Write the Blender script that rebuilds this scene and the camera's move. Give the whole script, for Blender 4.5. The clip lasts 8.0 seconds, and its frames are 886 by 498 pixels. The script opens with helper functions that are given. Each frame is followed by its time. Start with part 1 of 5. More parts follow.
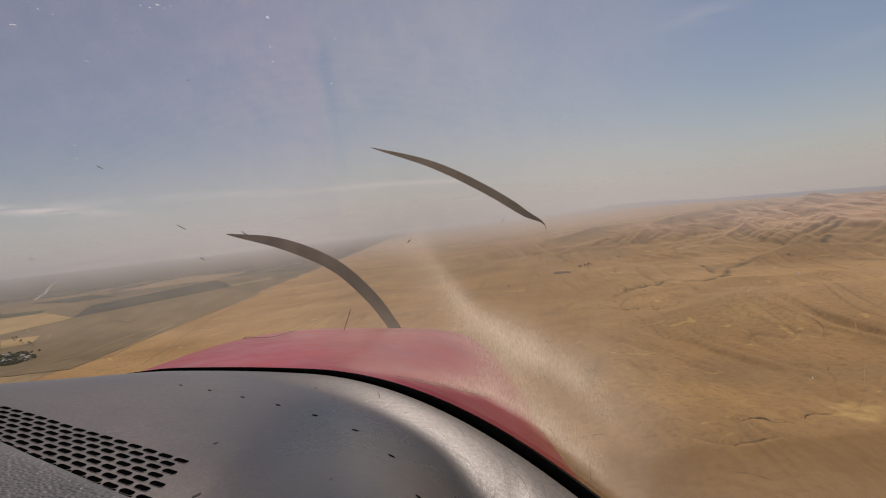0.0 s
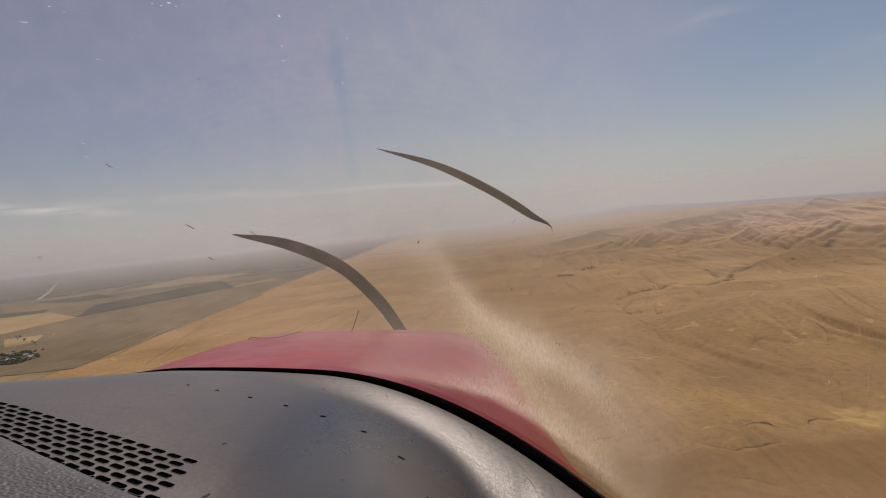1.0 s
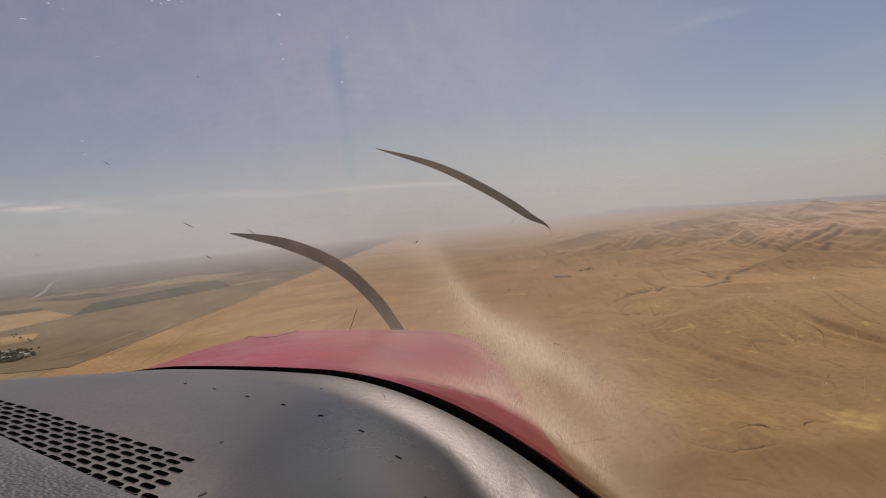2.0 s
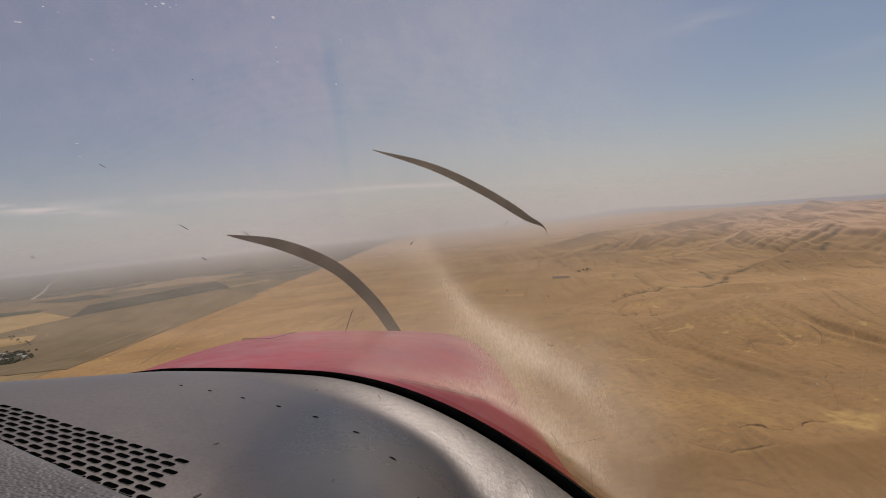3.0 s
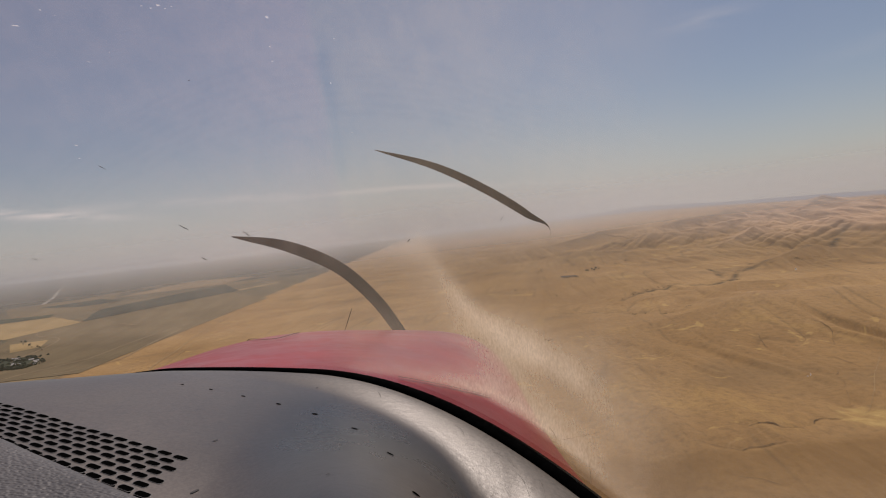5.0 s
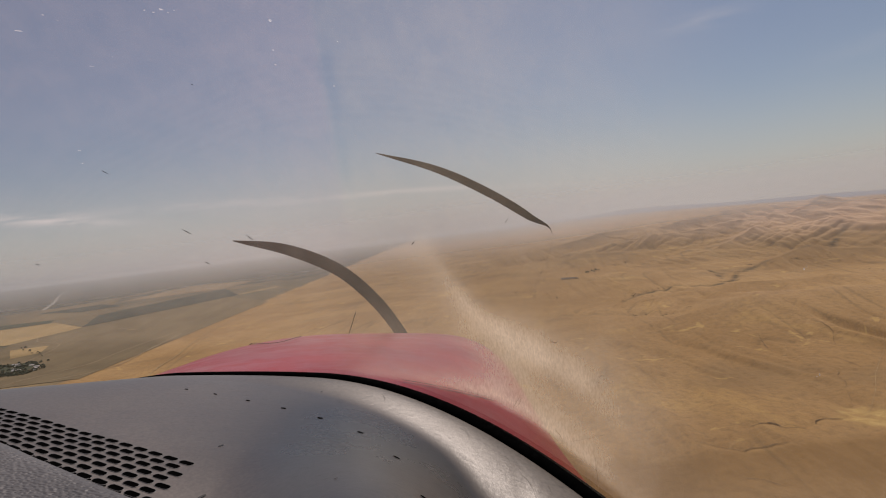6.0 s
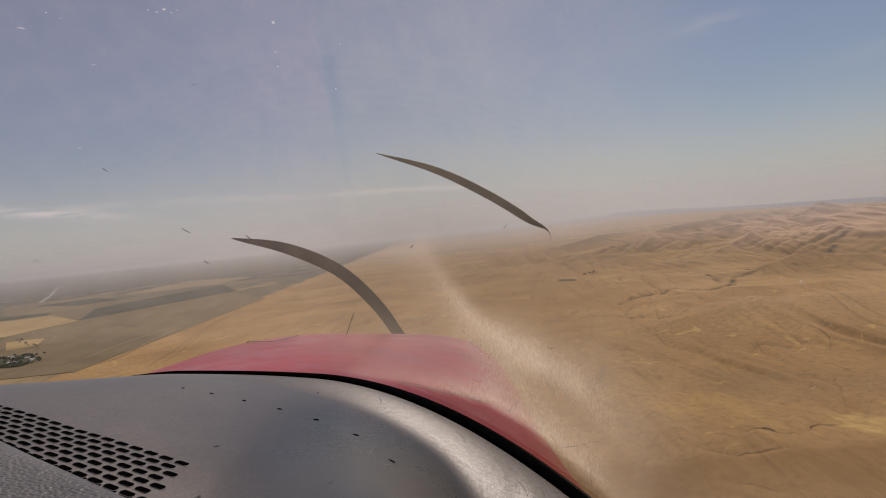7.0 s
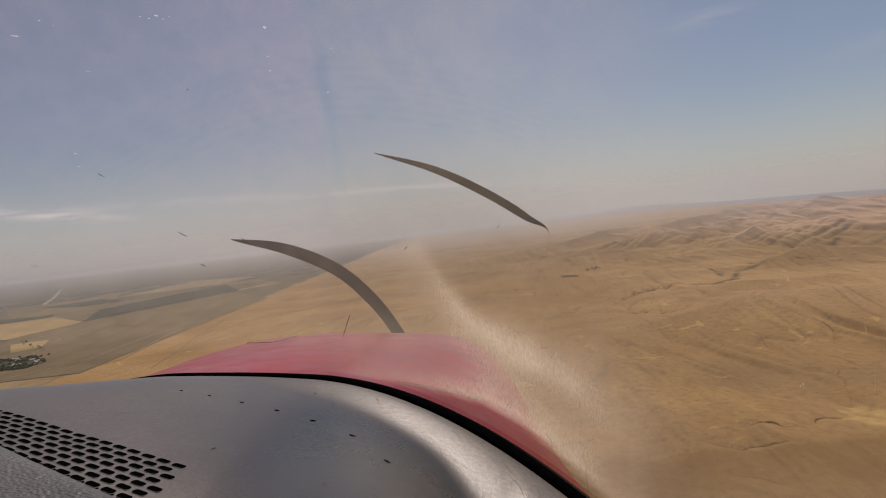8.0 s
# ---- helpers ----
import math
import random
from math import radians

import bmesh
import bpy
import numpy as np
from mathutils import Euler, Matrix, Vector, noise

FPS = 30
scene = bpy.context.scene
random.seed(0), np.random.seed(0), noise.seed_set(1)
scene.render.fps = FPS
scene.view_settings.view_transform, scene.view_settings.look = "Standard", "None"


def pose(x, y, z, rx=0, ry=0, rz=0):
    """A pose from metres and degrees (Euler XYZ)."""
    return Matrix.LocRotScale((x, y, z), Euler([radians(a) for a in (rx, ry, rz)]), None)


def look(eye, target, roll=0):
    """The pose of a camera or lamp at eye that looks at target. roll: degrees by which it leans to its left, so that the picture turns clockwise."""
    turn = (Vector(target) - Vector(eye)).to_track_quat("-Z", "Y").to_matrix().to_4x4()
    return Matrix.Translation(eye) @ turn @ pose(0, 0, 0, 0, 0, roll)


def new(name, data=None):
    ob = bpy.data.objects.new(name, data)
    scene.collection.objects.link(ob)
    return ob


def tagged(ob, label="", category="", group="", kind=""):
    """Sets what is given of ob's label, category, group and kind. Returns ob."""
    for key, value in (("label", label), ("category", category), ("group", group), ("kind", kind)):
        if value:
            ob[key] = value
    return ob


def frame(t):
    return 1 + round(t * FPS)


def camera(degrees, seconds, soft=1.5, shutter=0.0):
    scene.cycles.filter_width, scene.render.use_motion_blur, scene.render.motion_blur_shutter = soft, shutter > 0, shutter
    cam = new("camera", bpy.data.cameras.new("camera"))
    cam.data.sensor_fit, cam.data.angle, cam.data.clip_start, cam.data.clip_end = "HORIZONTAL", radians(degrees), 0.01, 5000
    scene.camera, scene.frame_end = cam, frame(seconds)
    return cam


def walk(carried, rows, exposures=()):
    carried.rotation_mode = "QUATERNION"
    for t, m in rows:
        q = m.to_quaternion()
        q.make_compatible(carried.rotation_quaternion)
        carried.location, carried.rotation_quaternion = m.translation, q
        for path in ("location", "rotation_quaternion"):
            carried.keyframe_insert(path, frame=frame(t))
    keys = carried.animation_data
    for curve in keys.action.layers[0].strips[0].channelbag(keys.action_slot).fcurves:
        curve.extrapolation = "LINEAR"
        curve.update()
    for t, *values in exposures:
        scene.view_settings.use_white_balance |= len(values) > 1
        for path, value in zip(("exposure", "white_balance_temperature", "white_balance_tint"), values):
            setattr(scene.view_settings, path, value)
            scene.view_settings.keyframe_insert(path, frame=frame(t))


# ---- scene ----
from mathutils.bvhtree import BVHTree

# ---------------------------------------------------------------- camera
EYE = Vector((0.0, 0.0, 280.0))          # metres above the plain
BANK, NOSE = 6.45, -1.7                  # right bank of the aircraft, camera's downward tilt
AIR = Matrix.Translation(EYE) @ pose(0, 0, 0, 0, BANK, 0)
F = 1 / math.tan(radians(33)) * 784      # for angles across the windscreen

cam = camera(66.0, 8.0, soft=1.05)
# seconds, yaw, pitch, roll (degrees) and shake in its mount (metres)
SHAKE = [
    (0, 0.01, -0.20, 0.07, -0.0019, 0.0003, 0.0047),
    (0.5, 0.24, -0.14, -0.25, -0.0069, 0.0039, 0.0023),
    (1, 0.28, -0.02, -0.31, -0.0100, 0.0047, 0.0040),
    (1.5, 0.15, -0.01, -0.69, -0.0124, 0.0057, 0.0032),
    (3, -0.08, 0.10, -0.53, -0.0068, 0.0020, 0.0037),
    (3.5, 0.01, 0.03, -0.85, -0.0065, 0.0019, 0.0051),
    (4, 0.00, 0.00, 0.00, 0.0000, 0.0000, 0.0000),
    (4.5, 0.13, 0.10, 1.06, 0.0097, -0.0048, -0.0003),
    (5, 0.57, 0.15, 0.14, 0.0058, -0.0011, -0.0024),
    (6.5, 0.55, 0.44, 0.69, -0.0001, 0.0009, -0.0015),
    (7, 0.42, 0.34, -0.46, 0.0005, -0.0007, 0.0033),
    (7.5, 0.48, 0.23, 0.08, 0.0058, -0.0029, 0.0033),
    (8, 0.61, 0.12, 0.20, 0.0110, -0.0056, 0.0065),
]


def camera_pose(yaw, pitch, roll, dx, dy, dz):
    turn = pose(0, 0, 0, 0, BANK, 0) @ pose(0, 0, 0, NOSE, 0, 0)
    turn = turn @ pose(0, 0, 0, 0, 0, yaw) @ pose(0, 0, 0, pitch, 0, 0) @ pose(0, 0, 0, 0, roll, 0)
    return Matrix.Translation(EYE + Vector((dx, dy, dz))) @ turn @ pose(0, 0, 0, 90, 0, 0)


walk(cam, [(t, camera_pose(*row)) for t, *row in SHAKE], exposures=[(0, 0.0, 6750, 19), (8, 0.0, 6750, 19)])

# ---------------------------------------------------------------- sky and sun
SUN_AZ, SUN_EL = 18.0, 56.0              # degrees right of the heading (negative: left), above the horizon
world = bpy.data.worlds.new("world")
scene.world = world
world.use_nodes = True
wt = world.node_tree
wt.nodes.clear()


def wn(kind, **kw):
    n = wt.nodes.new(kind)
    for k, v in kw.items():
        n.inputs[k].default_value = v
    return n


sky = wt.nodes.new("ShaderNodeTexSky")
sky.sky_type = "NISHITA"
sky.sun_disc = False
sky.sun_elevation = radians(SUN_EL)
sky.sun_rotation = radians(SUN_AZ)
sky.altitude = 400
sky.air_density, sky.dust_density, sky.ozone_density = 1.0, 1.0, 1.2
geo = wt.nodes.new("ShaderNodeTexCoord")
sep = wt.nodes.new("ShaderNodeSeparateXYZ")
wt.links.new(geo.outputs["Generated"], sep.inputs[0])
# uneven body of the clouds
stretch = wt.nodes.new("ShaderNodeMapping")
stretch.inputs["Scale"].default_value = (9.0, 9.0, 60.0)
wt.links.new(geo.outputs["Generated"], stretch.inputs[0])
cn = wn("ShaderNodeTexNoise", Scale=1.6, Detail=6.0, Roughness=0.55)
wt.links.new(stretch.outputs[0], cn.inputs["Vector"])
cr = wt.nodes.new("ShaderNodeMapRange")
cr.interpolation_type = "SMOOTHSTEP"
cr.inputs["From Min"].default_value, cr.inputs["From Max"].default_value = 0.30, 0.62
wt.links.new(cn.outputs[0], cr.inputs["Value"])


def wmath(op, a, b):
    n = wt.nodes.new("ShaderNodeMath")
    n.operation = op
    for i, val in enumerate((a, b)):
        if isinstance(val, (int, float)):
            n.inputs[i].default_value = val
        else:
            wt.links.new(val, n.inputs[i])
    return n.outputs[0]


def cloud(x, wide, z, slope, bend, deep, weight):
    """A cloud ahead: its middle and half width across, then height, slope, bend and depth."""
    dx = wmath("SUBTRACT", sep.outputs["X"], x)
    line = wmath("ADD", z, wmath("ADD", wmath("MULTIPLY", dx, slope), wmath("MULTIPLY", wmath("MULTIPLY", dx, dx), bend)))
    a, b = wmath("DIVIDE", dx, wide), wmath("DIVIDE", wmath("SUBTRACT", sep.outputs["Z"], line), deep)
    fall = wmath("MULTIPLY", wmath("ADD", wmath("MULTIPLY", a, a), wmath("MULTIPLY", b, b)), -1.0)
    return wmath("MULTIPLY", wmath("MULTIPLY", wmath("POWER", 2.718, fall), wmath("GREATER_THAN", sep.outputs["Y"], 0.0)), weight)


# a low puff over the valley, one long thin streak, a veil under it, and two wisps of cirrus
band = cloud(-0.50, 0.062, 0.0775, -0.15, 0.0, 0.0075, 0.75)
for form in ((-0.01, 0.17, 0.0665, -0.062, -0.19, 0.0036, 0.42), (-0.30, 0.16, 0.078, -0.03, 0.0, 0.006, 0.25), (0.366, 0.045, 0.237, 0.06, 0.0, 0.010, 0.16), (0.535, 0.05, 0.167, 0.15, 0.0, 0.010, 0.08)):
    band = wmath("ADD", band, cloud(*form))
mul = wt.nodes.new("ShaderNodeMath")
mul.operation = "MULTIPLY"
wt.links.new(cr.outputs[0], mul.inputs[0])
wt.links.new(band, mul.inputs[1])
cm = wt.nodes.new("ShaderNodeMixRGB")
cm.inputs[2].default_value = (11.2, 10.6, 10.2, 1)
wt.links.new(mul.outputs[0], cm.inputs[0])
low = wt.nodes.new("ShaderNodeMapRange")
low.interpolation_type = "SMOOTHSTEP"
for k, val in (("From Min", -0.02), ("From Max", 0.165), ("To Min", 0.90), ("To Max", 0.0)):
    low.inputs[k].default_value = val
wt.links.new(sep.outputs["Z"], low.inputs["Value"])
dusty = wt.nodes.new("ShaderNodeMixRGB")   # dusty air near the horizon
dusty.inputs[2].default_value = (7.7, 8.05, 8.3, 1)
clear = wt.nodes.new("ShaderNodeMapRange")   # clearer over the hills
clear.interpolation_type = "SMOOTHSTEP"
for k, val in (("From Min", 0.1), ("From Max", 0.55), ("To Min", 1.0), ("To Max", 0.50)):
    clear.inputs[k].default_value = val
wt.links.new(sep.outputs["X"], clear.inputs["Value"])
left_sky = wt.nodes.new("ShaderNodeMapRange")
left_sky.interpolation_type = "SMOOTHSTEP"
for k, val in (("From Min", -0.6), ("From Max", -0.1), ("To Min", 0.72), ("To Max", 1.0)):
    left_sky.inputs[k].default_value = val
wt.links.new(sep.outputs["X"], left_sky.inputs["Value"])
wt.links.new(wmath("MULTIPLY", wmath("MULTIPLY", low.outputs[0], clear.outputs[0]), left_sky.outputs[0]), dusty.inputs[0])
wt.links.new(sky.outputs[0], dusty.inputs[1])
wt.links.new(dusty.outputs[0], cm.inputs[1])
bgd = wn("ShaderNodeBackground", Strength=0.055)
wt.links.new(cm.outputs[0], bgd.inputs[0])
wout = wt.nodes.new("ShaderNodeOutputWorld")
wt.links.new(bgd.outputs[0], wout.inputs[0])

sun_data = bpy.data.lights.new("sun", "SUN")
sun_data.energy, sun_data.angle, sun_data.color = 3.0, radians(0.6), (1.0, 0.94, 0.85)
sun = new("sun", sun_data)
az, el = radians(SUN_AZ), radians(SUN_EL)
sun.matrix_world = look((math.sin(az) * math.cos(el) * 60, math.cos(az) * math.cos(el) * 60, 330 + math.sin(el) * 60), (0, 0, 330))


# ---------------------------------------------------------------- materials
class Mat:
    """A small node-graph writer."""

    def __init__(self, name):
        self.mat = bpy.data.materials.new(name)
        self.mat.use_nodes = True
        self.t = self.mat.node_tree
        self.t.nodes.clear()
        self.out = self.t.nodes.new("ShaderNodeOutputMaterial")

    def node(self, kind, links=None, **values):
        n = self.t.nodes.new(kind)
        for k, v in values.items():
            n.inputs[k.replace("_", " ")].default_value = v
        for k, v in (links or {}).items():
            self.t.links.new(v, n.inputs[k])
        return n

    def pos(self, kind="Object", scale=(1, 1, 1), turn=0.0):
        c = self.node("ShaderNodeTexCoord")
        m = self.node("ShaderNodeMapping", {0: c.outputs[kind]})
        m.inputs["Scale"].default_value = scale
        m.inputs["Rotation"].default_value = (0, 0, turn)
        return m.outputs[0]

    def noise(self, vec, scale, detail=5.0, rough=0.55, distort=0.0):
        n = self.node("ShaderNodeTexNoise", {"Vector": vec}, Scale=scale, Detail=detail, Roughness=rough, Distortion=distort)
        return n.outputs[0]

    def attr(self, name):
        n = self.node("ShaderNodeAttribute")
        n.attribute_name = name
        return n.outputs["Fac"]

    def ramp(self, val, lo, hi, a=0.0, b=1.0):
        n = self.node("ShaderNodeMapRange", {"Value": val})
        n.interpolation_type = "SMOOTHSTEP"
        for k, v in (("From Min", lo), ("From Max", hi), ("To Min", a), ("To Max", b)):
            n.inputs[k].default_value = v
        return n.outputs[0]

    def math(self, op, a, b):
        n = self.node("ShaderNodeMath")
        n.operation = op
        for i, v in enumerate((a, b)):
            if isinstance(v, (int, float)):
                n.inputs[i].default_value = v
            else:
                self.t.links.new(v, n.inputs[i])
        return n.outputs[0]

    def mix(self, fac, a, b, mode="MIX"):
        n = self.node("ShaderNodeMixRGB")
        n.blend_type = mode
        for i, v in enumerate((fac, a, b)):
            if isinstance(v, (int, float)):
                n.inputs[i].default_value = v
            elif isinstance(v, tuple):
                n.inputs[i].default_value = (*v, 1)
            else:
                self.t.links.new(v, n.inputs[i])
        return n.outputs[0]

    def bump(self, val, strength, distance):
        n = self.node("ShaderNodeBump", {"Height": val}, Strength=strength, Distance=distance)
        return n.outputs[0]

    def surface(self, color, rough=0.6, normal=None, metal=0.0, spec=0.5, coat=0.0):
        b = self.node("ShaderNodeBsdfPrincipled", Metallic=metal)
        b.inputs["Specular IOR Level"].default_value = spec
        b.inputs["Coat Weight"].default_value = coat
        b.inputs["Coat Roughness"].default_value = 0.12
        for key, v in (("Base Color", color), ("Roughness", rough)):
            if isinstance(v, tuple):
                b.inputs[key].default_value = (*v, 1)
            elif isinstance(v, (int, float)):
                b.inputs[key].default_value = v
            else:
                self.t.links.new(v, b.inputs[key])
        if normal is not None:
            self.t.links.new(normal, b.inputs["Normal"])
        self.t.links.new(b.outputs[0], self.out.inputs[0])
        return self.mat


def dry_hills():
    """Sun-bleached annual grass on clay hills; scrub in the gullies, tilled soil on the valley floor."""
    m = Mat("dry_hills")
    n = m.node("ShaderNodeAttribute")
    n.attribute_name = "plan"
    v = n.outputs["Vector"]
    big = m.noise(v, 0.0014, 6, 0.6, 0.8)
    down = m.node("ShaderNodeMapping", {0: v}, Rotation=(0, 0, 0.1), Scale=(1.0, 0.5, 1)).outputs[0]
    mid = m.noise(down, 0.011, 9, 0.66, 0.5)
    fine = m.noise(m.node("ShaderNodeMapping", {0: v}, Scale=(1.0, 0.7, 1)).outputs[0], 0.09, 9, 0.7)
    c = m.mix(m.ramp(big, 0.36, 0.66), (0.315, 0.187, 0.080), (0.41, 0.255, 0.115))
    c = m.mix(m.ramp(m.noise(v, 0.0030, 6, 0.6, 0.6), 0.52, 0.70, 0, 0.6), c, (0.23, 0.15, 0.078))
    c = m.mix(m.ramp(mid, 0.50, 0.74, 0, 0.36), c, (0.205, 0.122, 0.055))
    c = m.mix(m.ramp(m.noise(down, 0.006, 7, 0.65, 1.2), 0.53, 0.70, 0, 0.5), c, (0.50, 0.315, 0.115))
    c = m.mix(m.ramp(fine, 0.42, 0.72, 0, 0.62), c, (0.165, 0.102, 0.050))
    c = m.mix(m.ramp(m.noise(v, 0.45, 4, 0.7), 0.42, 0.70, 0, 0.52), c, (0.145, 0.092, 0.045))
    trail = m.noise(v, 0.0031, 3, 0.45, 0.5)
    trail = m.math("SUBTRACT", 1.0, m.ramp(m.math("ABSOLUTE", m.math("SUBTRACT", trail, 0.47), 0.0), 0.0005, 0.0028))
    c = m.mix(m.math("MULTIPLY", trail, 0.16), c, (0.50, 0.36, 0.20))
    c = m.mix(m.attr("bare"), c, m.mix(m.ramp(fine, 0.35, 0.65), (0.37, 0.24, 0.095), (0.50, 0.345, 0.14)))
    c = m.mix(m.ramp(m.noise(v, 0.010, 5, 0.6, 0.9), 0.635, 0.665, 0, 0.45), c, (0.52, 0.35, 0.13))
    c = m.mix(m.math("MULTIPLY", m.attr("flat"), m.ramp(mid, 0.3, 0.7, 0.55, 0.9)), c, (0.19, 0.108, 0.042))
    scrub = m.math("MULTIPLY", m.attr("scrub"), m.ramp(m.noise(v, 0.035, 6, 0.7), 0.3, 0.55, 0.45, 1.0))
    c = m.mix(scrub, c, (0.070, 0.052, 0.032))
    cells = m.node("ShaderNodeTexVoronoi", {"Vector": m.node("ShaderNodeMapping", {0: v}, Rotation=(0, 0, 0.55), Scale=(0.0019, 0.0010, 1)).outputs[0]}, Scale=1.0)
    cells.distance = "CHEBYCHEV"
    pick = m.node("ShaderNodeSeparateColor", {0: cells.outputs["Color"]})
    soil = m.mix(m.ramp(pick.outputs[0], 0.2, 0.8), (0.115, 0.10, 0.066), (0.165, 0.130, 0.082))
    soil = m.mix(m.ramp(pick.outputs[1], 0.80, 0.85), soil, (0.27, 0.195, 0.105))
    soil = m.mix(m.ramp(mid, 0.4, 0.7, 0, 0.5), soil, (0.085, 0.075, 0.05))
    soil = m.mix(m.attr("grove"), soil, m.mix(m.ramp(m.noise(v, 0.0022, 7, 0.75), 0.43, 0.60), (0.040, 0.042, 0.034), (0.125, 0.110, 0.084)))
    c = m.mix(m.attr("farm"), c, soil)
    c = m.mix(m.attr("rocky"), c, m.mix(m.ramp(mid, 0.35, 0.65), (0.52, 0.335, 0.235), (0.68, 0.465, 0.33)))
    c = m.mix(1.0, c, (1.14, 1.125, 1.05), "MULTIPLY")
    relief = m.math("ADD", mid, m.math("MULTIPLY", fine, 0.9))
    return m.surface(c, 0.95, m.bump(relief, 0.55, 5.0), spec=0.1)


def crop(name, a, b, scale=0.02):
    m = Mat(name)
    v = m.pos("Object")
    rows = m.noise(m.pos("Object", (1, 0.08, 1), 0.9), scale, 4, 0.6)
    c = m.mix(m.ramp(rows, 0.3, 0.7), a, b)
    c = m.mix(m.ramp(m.noise(v, 0.006, 5, 0.6), 0.4, 0.75, 0, 0.6), c, tuple(0.65 * x for x in a))
    return m.surface(c, 0.95, spec=0.1)


def grey_plastic():
    m = Mat("grey_plastic")
    v = m.pos("Object")
    grain = m.noise(v, 900, 3, 0.6)
    blotch = m.noise(v, 7, 5, 0.6)
    dust = m.noise(v, 45, 6, 0.7)
    c = m.mix(m.ramp(blotch, 0.35, 0.7), (0.017, 0.0168, 0.0178), (0.024, 0.0237, 0.0248))
    c = m.mix(m.ramp(dust, 0.60, 0.8, 0, 0.35), c, (0.20, 0.18, 0.165))
    scratch = m.ramp(m.noise(m.pos("Object", (60, 420, 60), 0.5), 1.0, 4, 0.6), 0.60, 0.72, 0, 1)
    # Tan mix: dust, plus sheen painted on the rim and left side.
    c = m.mix(m.math("MULTIPLY", m.attr("dust_and_sheen"), m.ramp(m.noise(v, 260, 4, 0.7), 0.35, 0.65, 0.56, 0.84)), c, (0.24, 0.205, 0.175))
    # Worn rim mixed paler, which also brightens the highlight painted there.
    c = m.mix(m.math("MULTIPLY", m.attr("worn"), m.ramp(m.noise(v, 170, 5, 0.7), 0.3, 0.7, 0.2, 0.6)), c, (0.20, 0.18, 0.15))
    r = m.math("ADD", m.ramp(blotch, 0.3, 0.7, 0.25, 0.31), m.math("MULTIPLY", scratch, 0.10))
    r = m.math("ADD", r, m.math("MULTIPLY", m.attr("dust_and_sheen"), 0.15))
    r = m.math("ADD", r, m.math("MULTIPLY", m.attr("worn"), 0.13))
    h = m.math("ADD", m.math("MULTIPLY", grain, 0.4), m.noise(v, 130, 3))
    rub = m.node("ShaderNodeBump", {"Height": h, "Strength": m.ramp(m.attr("worn"), 0.0, 1.0, 0.13, 0.34)}, Distance=0.0011)
    m.surface(c, r, rub.outputs[0], spec=0.58)
    for node in m.t.nodes:
        if node.type == "BSDF_PRINCIPLED":
            node.inputs["Specular Tint"].default_value = (1.0, 0.96, 0.91, 1)
    return m.mat


def leather():
    m = Mat("leather")
    v = m.pos("Object")
    cell = m.node("ShaderNodeTexVoronoi", {"Vector": m.pos("Object", (1, 1.6, 1), 0.6)}, Scale=250.0)
    cell.feature = "SMOOTH_F1"
    c = m.mix(m.ramp(m.noise(v, 20, 4), 0.3, 0.7), (0.082, 0.079, 0.079), (0.115, 0.110, 0.109))
    return m.surface(c, 0.46, m.bump(cell.outputs[0], 0.75, 0.0016), spec=0.3)


def red_paint():
    m = Mat("red_paint")
    v = m.pos("Object")
    c = m.mix(m.ramp(m.noise(v, 5, 5, 0.6), 0.35, 0.7), (0.37, 0.015, 0.021), (0.44, 0.025, 0.031))
    chips = m.ramp(m.noise(v, 90, 6, 0.7), 0.69, 0.75, 0, 0.5)
    c = m.mix(chips, c, (0.62, 0.42, 0.38))
    return m.surface(c, m.ramp(m.noise(v, 14, 4), 0.3, 0.7, 0.28, 0.42), m.bump(m.noise(v, 6, 2), 0.05, 0.01), spec=0.3, coat=0.1)


def plain(name, a, b, rough, scale, spec=0.4, bump=0.1, depth=0.002, metal=0.0):
    m = Mat(name)
    v = m.pos("Object")
    n = m.noise(v, scale, 5, 0.6)
    return m.surface(m.mix(m.ramp(n, 0.35, 0.7), a, b), rough, m.bump(n, bump, depth), metal, spec)


